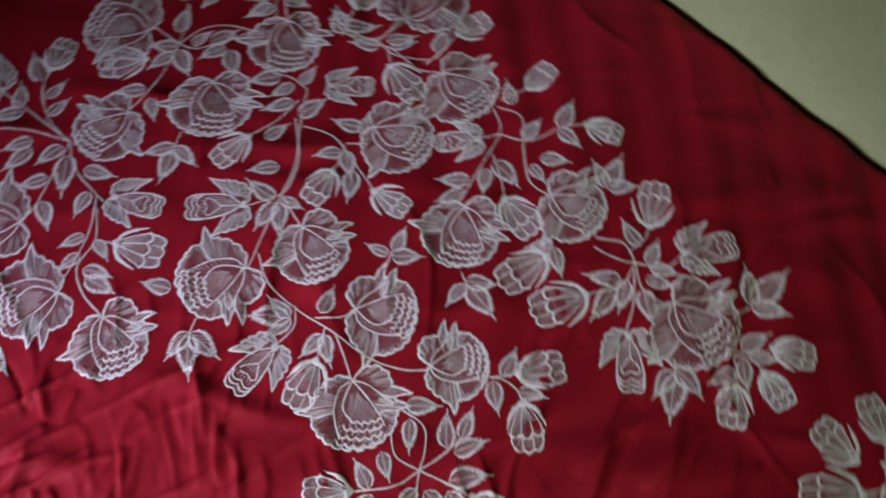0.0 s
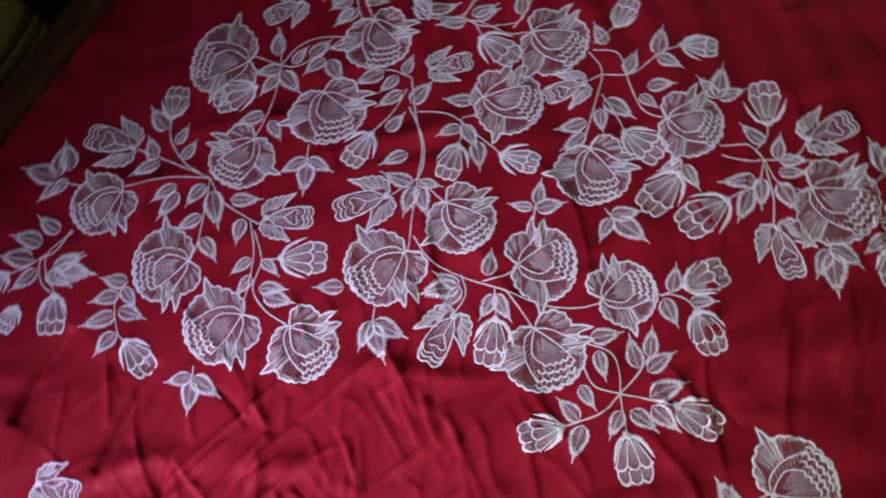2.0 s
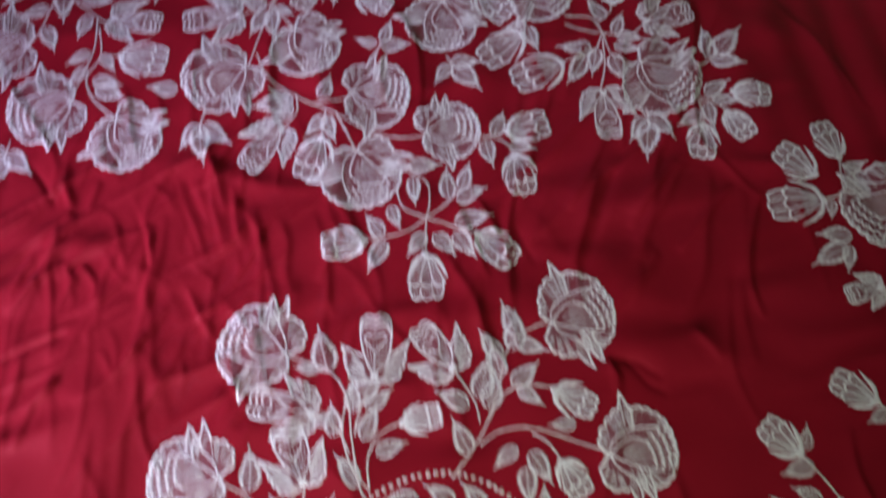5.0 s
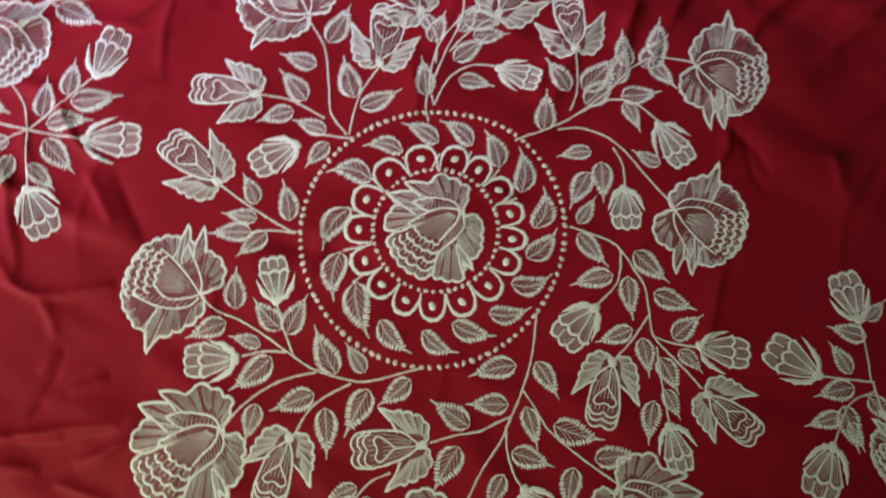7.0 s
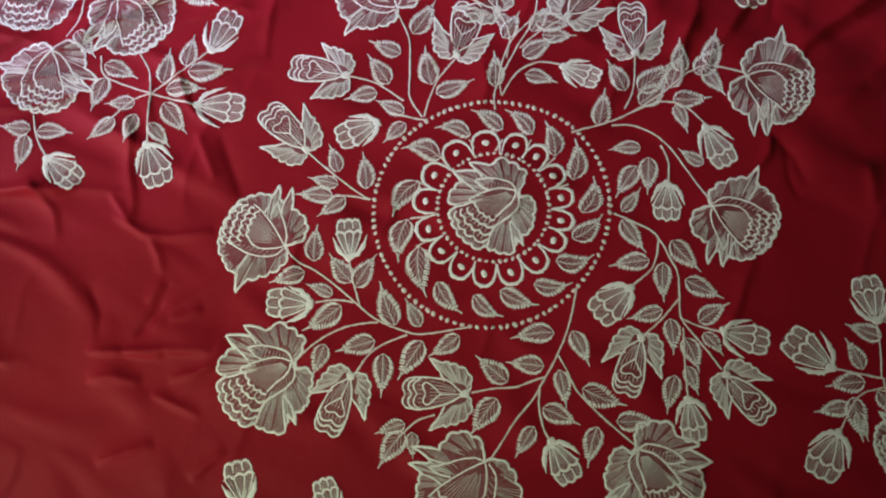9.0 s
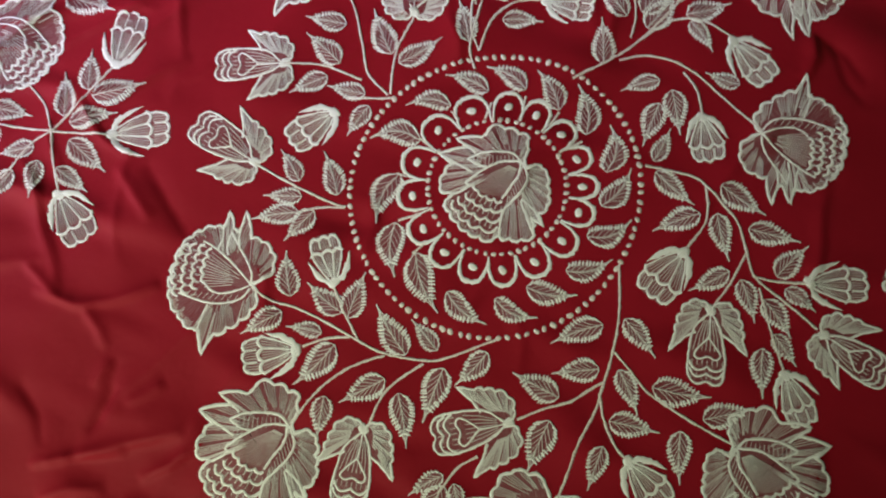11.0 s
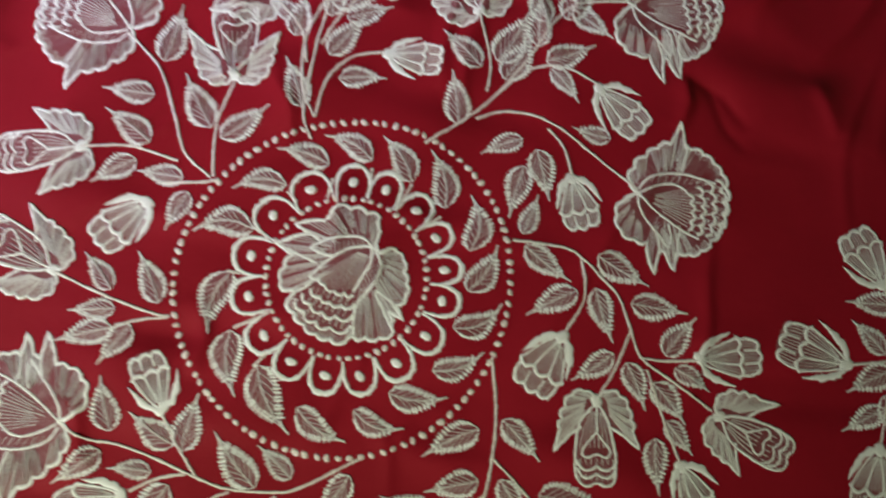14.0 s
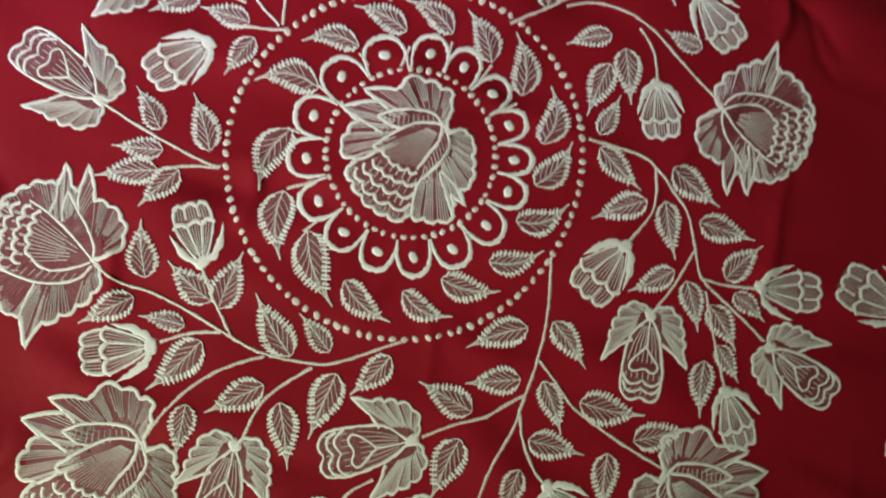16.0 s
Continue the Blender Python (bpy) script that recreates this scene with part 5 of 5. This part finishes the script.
stem((0.400, 0.557), (0.379, 0.546))
leaf(-0.244, 0.766, -0.284, 0.758)
leaf(-0.244, 0.766, -0.214, 0.738)
leaf(-0.245, 0.762, -0.258, 0.717)
leaf(-0.206, 0.541, -0.229, 0.509)
leaf(-0.204, 0.540, -0.168, 0.509)
leaf(-0.206, 0.537, -0.200, 0.486)
leaf(-0.423, 0.529, -0.457, 0.532)
leaf(-0.423, 0.529, -0.392, 0.497)
leaf(-0.425, 0.526, -0.435, 0.486)
leaf(0.015, 0.629, 0.029, 0.661)
leaf(0.008, 0.627, -0.019, 0.641)
leaf(0.012, 0.624, 0.050, 0.622)
leaf(0.093, 0.590, 0.070, 0.563)
leaf(0.094, 0.594, 0.131, 0.588)
leaf(0.096, 0.587, 0.125, 0.547)
leaf(0.192, 0.636, 0.160, 0.632)
leaf(0.192, 0.630, 0.200, 0.593)
leaf(0.259, 0.704, 0.282, 0.748)
leaf(0.258, 0.704, 0.244, 0.740)
leaf(0.259, 0.704, 0.297, 0.706)
leaf(0.309, 0.489, 0.283, 0.459)
leaf(0.312, 0.492, 0.337, 0.457)
leaf(0.312, 0.484, 0.298, 0.432)
leaf(0.402, 0.560, 0.402, 0.607)
leaf(0.405, 0.563, 0.450, 0.600)
leaf(0.402, 0.560, 0.443, 0.546)
leaf(-0.257, 0.931, -0.246, 0.972)
leaf(-0.288, 0.847, -0.330, 0.845)
leaf(-0.281, 0.835, -0.272, 0.801)
leaf(-0.255, 0.909, -0.294, 0.913)
leaf(-0.261, 0.898, -0.291, 0.875)
leaf(-0.256, 0.905, -0.235, 0.861)
leaf(-0.238, 0.911, -0.212, 0.932)
leaf(-0.214, 0.914, -0.180, 0.934)
leaf(-0.196, 0.906, -0.229, 0.888)
leaf(-0.190, 0.903, -0.179, 0.861)
leaf(-0.161, 1.038, -0.206, 1.034)
leaf(-0.153, 1.024, -0.182, 0.994)
leaf(-0.146, 1.005, -0.174, 0.978)
leaf(-0.147, 0.975, -0.174, 0.951)
leaf(-0.121, 1.019, -0.087, 0.995)
leaf(-0.125, 0.993, -0.096, 0.966)
leaf(-0.052, 0.925, -0.060, 0.969)
leaf(-0.049, 0.936, -0.003, 0.937)
leaf(-0.006, 0.906, -0.045, 0.912)
leaf(0.009, 0.903, 0.044, 0.909)
leaf(-0.125, 0.864, -0.168, 0.855)
leaf(-0.109, 0.852, -0.139, 0.833)
leaf(-0.100, 0.852, -0.081, 0.878)
leaf(-0.100, 0.806, -0.065, 0.831)
leaf(-0.108, 0.828, -0.147, 0.814)
leaf(-0.138, 0.776, -0.110, 0.797)
leaf(-0.120, 0.739, -0.158, 0.732)
leaf(-0.025, 0.790, -0.062, 0.802)
leaf(-0.025, 0.781, -0.018, 0.809)
leaf(-0.048, 0.756, -0.082, 0.751)
leaf(-0.044, 0.759, -0.036, 0.720)
leaf(-0.034, 0.732, -0.040, 0.689)
leaf(-0.122, 0.697, -0.158, 0.724)
leaf(-0.121, 0.692, -0.144, 0.656)
leaf(-0.115, 0.696, -0.087, 0.682)
leaf(-0.116, 0.692, -0.115, 0.647)
leaf(-0.230, 0.590, -0.266, 0.599)
leaf(-0.098, 0.556, -0.124, 0.581)
leaf(-0.098, 0.555, -0.150, 0.558)
leaf(-0.097, 0.554, -0.127, 0.533)
leaf(-0.064, 0.559, -0.050, 0.591)
leaf(-0.061, 0.535, -0.087, 0.509)
leaf(-0.060, 0.535, -0.050, 0.497)
leaf(0.101, 0.719, 0.060, 0.720)
leaf(0.095, 0.704, 0.059, 0.690)
leaf(0.122, 0.731, 0.116, 0.696)
leaf(0.130, 0.741, 0.159, 0.705)
leaf(0.155, 0.817, 0.150, 0.853)
leaf(0.166, 0.770, 0.190, 0.798)
leaf(0.210, 0.781, 0.230, 0.820)
leaf(0.209, 0.778, 0.234, 0.752)
leaf(0.185, 0.743, 0.220, 0.735)
leaf(0.173, 0.734, 0.189, 0.709)
leaf(0.289, 0.631, 0.271, 0.665)
leaf(0.296, 0.608, 0.312, 0.639)
leaf(0.297, 0.605, 0.330, 0.594)
leaf(0.291, 0.591, 0.324, 0.581)
leaf(0.265, 0.587, 0.221, 0.599)
leaf(0.253, 0.578, 0.225, 0.544)
leaf(0.270, 0.591, 0.257, 0.552)
leaf(0.287, 0.579, 0.292, 0.536)
leaf(0.384, 0.511, 0.419, 0.528)
leaf(0.391, 0.504, 0.423, 0.496)
leaf(0.384, 0.499, 0.385, 0.464)
leaf(0.374, 0.488, 0.341, 0.473)
leaf(0.130, 0.486, 0.146, 0.518)
leaf(0.119, 0.481, 0.124, 0.444)
leaf(0.145, 0.470, 0.176, 0.462)
leaf(0.028, 0.458, 0.067, 0.457)
leaf(0.032, 0.443, 0.031, 0.407)
leaf(0.003, 0.411, 0.012, 0.380)
leaf(0.069, 0.414, 0.071, 0.454)
leaf(0.084, 0.423, 0.098, 0.456)
leaf(0.077, 0.408, 0.114, 0.421)
leaf(0.071, 0.381, 0.116, 0.386)
leaf(-0.009, 0.375, -0.026, 0.406)
leaf(-0.006, 0.369, -0.029, 0.334)
leaf(0.038, 0.374, 0.015, 0.347)
leaf(0.047, 0.372, 0.068, 0.342)
leaf(0.070, 0.371, 0.090, 0.337)
leaf(-0.551, 0.841, -0.553, 0.889)
leaf(-0.555, 0.830, -0.585, 0.810)
leaf(-0.438, 0.823, -0.443, 0.863)
leaf(-0.431, 0.818, -0.475, 0.810)
leaf(-0.415, 0.863, -0.435, 0.906)
leaf(-0.407, 0.838, -0.386, 0.864)
leaf(-0.401, 0.814, -0.378, 0.838)
leaf(-0.413, 0.779, -0.450, 0.764)
leaf(-0.412, 0.768, -0.445, 0.737)
leaf(-0.377, 0.770, -0.406, 0.745)
leaf(-0.387, 0.729, -0.424, 0.718)
leaf(-0.369, 0.758, -0.367, 0.701)
leaf(-0.347, 0.740, -0.305, 0.728)
leaf(-0.390, 0.698, -0.375, 0.660)
leaf(-0.336, 0.709, -0.349, 0.675)
leaf(-0.333, 0.654, -0.362, 0.640)
leaf(-0.335, 0.632, -0.359, 0.612)
leaf(-0.320, 0.649, -0.302, 0.622)
leaf(-0.329, 0.614, -0.293, 0.603)
leaf(-0.325, 0.604, -0.288, 0.584)
leaf(-0.577, 0.710, -0.540, 0.722)
leaf(-0.573, 0.709, -0.528, 0.690)
leaf(-0.585, 0.706, -0.567, 0.683)
leaf(-0.488, 0.666, -0.523, 0.682)
leaf(-0.500, 0.652, -0.540, 0.653)
leaf(-0.507, 0.629, -0.554, 0.626)
leaf(-0.508, 0.607, -0.539, 0.584)
leaf(-0.495, 0.661, -0.480, 0.629)
leaf(-0.502, 0.634, -0.469, 0.613)
leaf(-0.571, 0.836, -0.618, 0.866)
leaf(-0.569, 0.837, -0.554, 0.885)
leaf(-0.568, 0.828, -0.598, 0.808)
leaf(-0.593, 0.748, -0.636, 0.772)
leaf(-0.570, 0.758, -0.598, 0.790)
leaf(-0.606, 0.728, -0.655, 0.748)
leaf(-0.601, 0.715, -0.640, 0.695)
leaf(-0.590, 0.707, -0.557, 0.678)
leaf(-0.581, 0.711, -0.536, 0.717)
leaf(-0.579, 0.705, -0.525, 0.687)
leaf(-0.143, 0.987, -0.177, 0.978)
leaf(-0.139, 0.969, -0.177, 0.952)
leaf(-0.121, 1.006, -0.081, 0.997)
leaf(-0.127, 0.976, -0.094, 0.970)
leaf(-0.044, 0.937, -0.067, 0.963)
leaf(0.005, 0.912, 0.044, 0.918)
leaf(0.066, 0.892, 0.076, 0.930)
stem((-0.569, 0.832), (-0.536, 0.814))
stem((-0.552, 0.754), (-0.586, 0.733), (-0.590, 0.707), (-0.579, 0.673))
stem((-0.586, 0.733), (-0.618, 0.721), (-0.643, 0.719))
stem((-0.007, 0.914), (0.016, 0.933), (0.031, 0.946))
stem((-0.007, 0.914), (-0.034, 0.921), (-0.073, 0.930))
stem((-0.007, 0.914), (0.016, 0.889), (0.060, 0.882))
stem((0.064, 0.883), (0.086, 0.910), (0.093, 0.920))
stem((-0.034, 0.966), (-0.045, 0.941), (-0.052, 0.921))
leaf(-0.550, 0.379, -0.560, 0.413)
leaf(-0.549, 0.380, -0.499, 0.397)
leaf(-0.548, 0.376, -0.511, 0.359)
winged_bud(-0.613, 0.454, -0.566, 0.432)
rose(-0.598, 0.316, -0.550, 0.358, -1)
leaf(-0.412, 0.054, -0.417, 0.100)
leaf(-0.395, 0.066, -0.361, 0.102)
leaf(-0.403, 0.046, -0.356, 0.048)
stem((-0.418, 0.036), (-0.411, 0.048), (-0.412, 0.055))
stem((-0.411, 0.048), (-0.402, 0.056), (-0.395, 0.067))
stem((-0.411, 0.048), (-0.405, 0.046), (-0.400, 0.046))
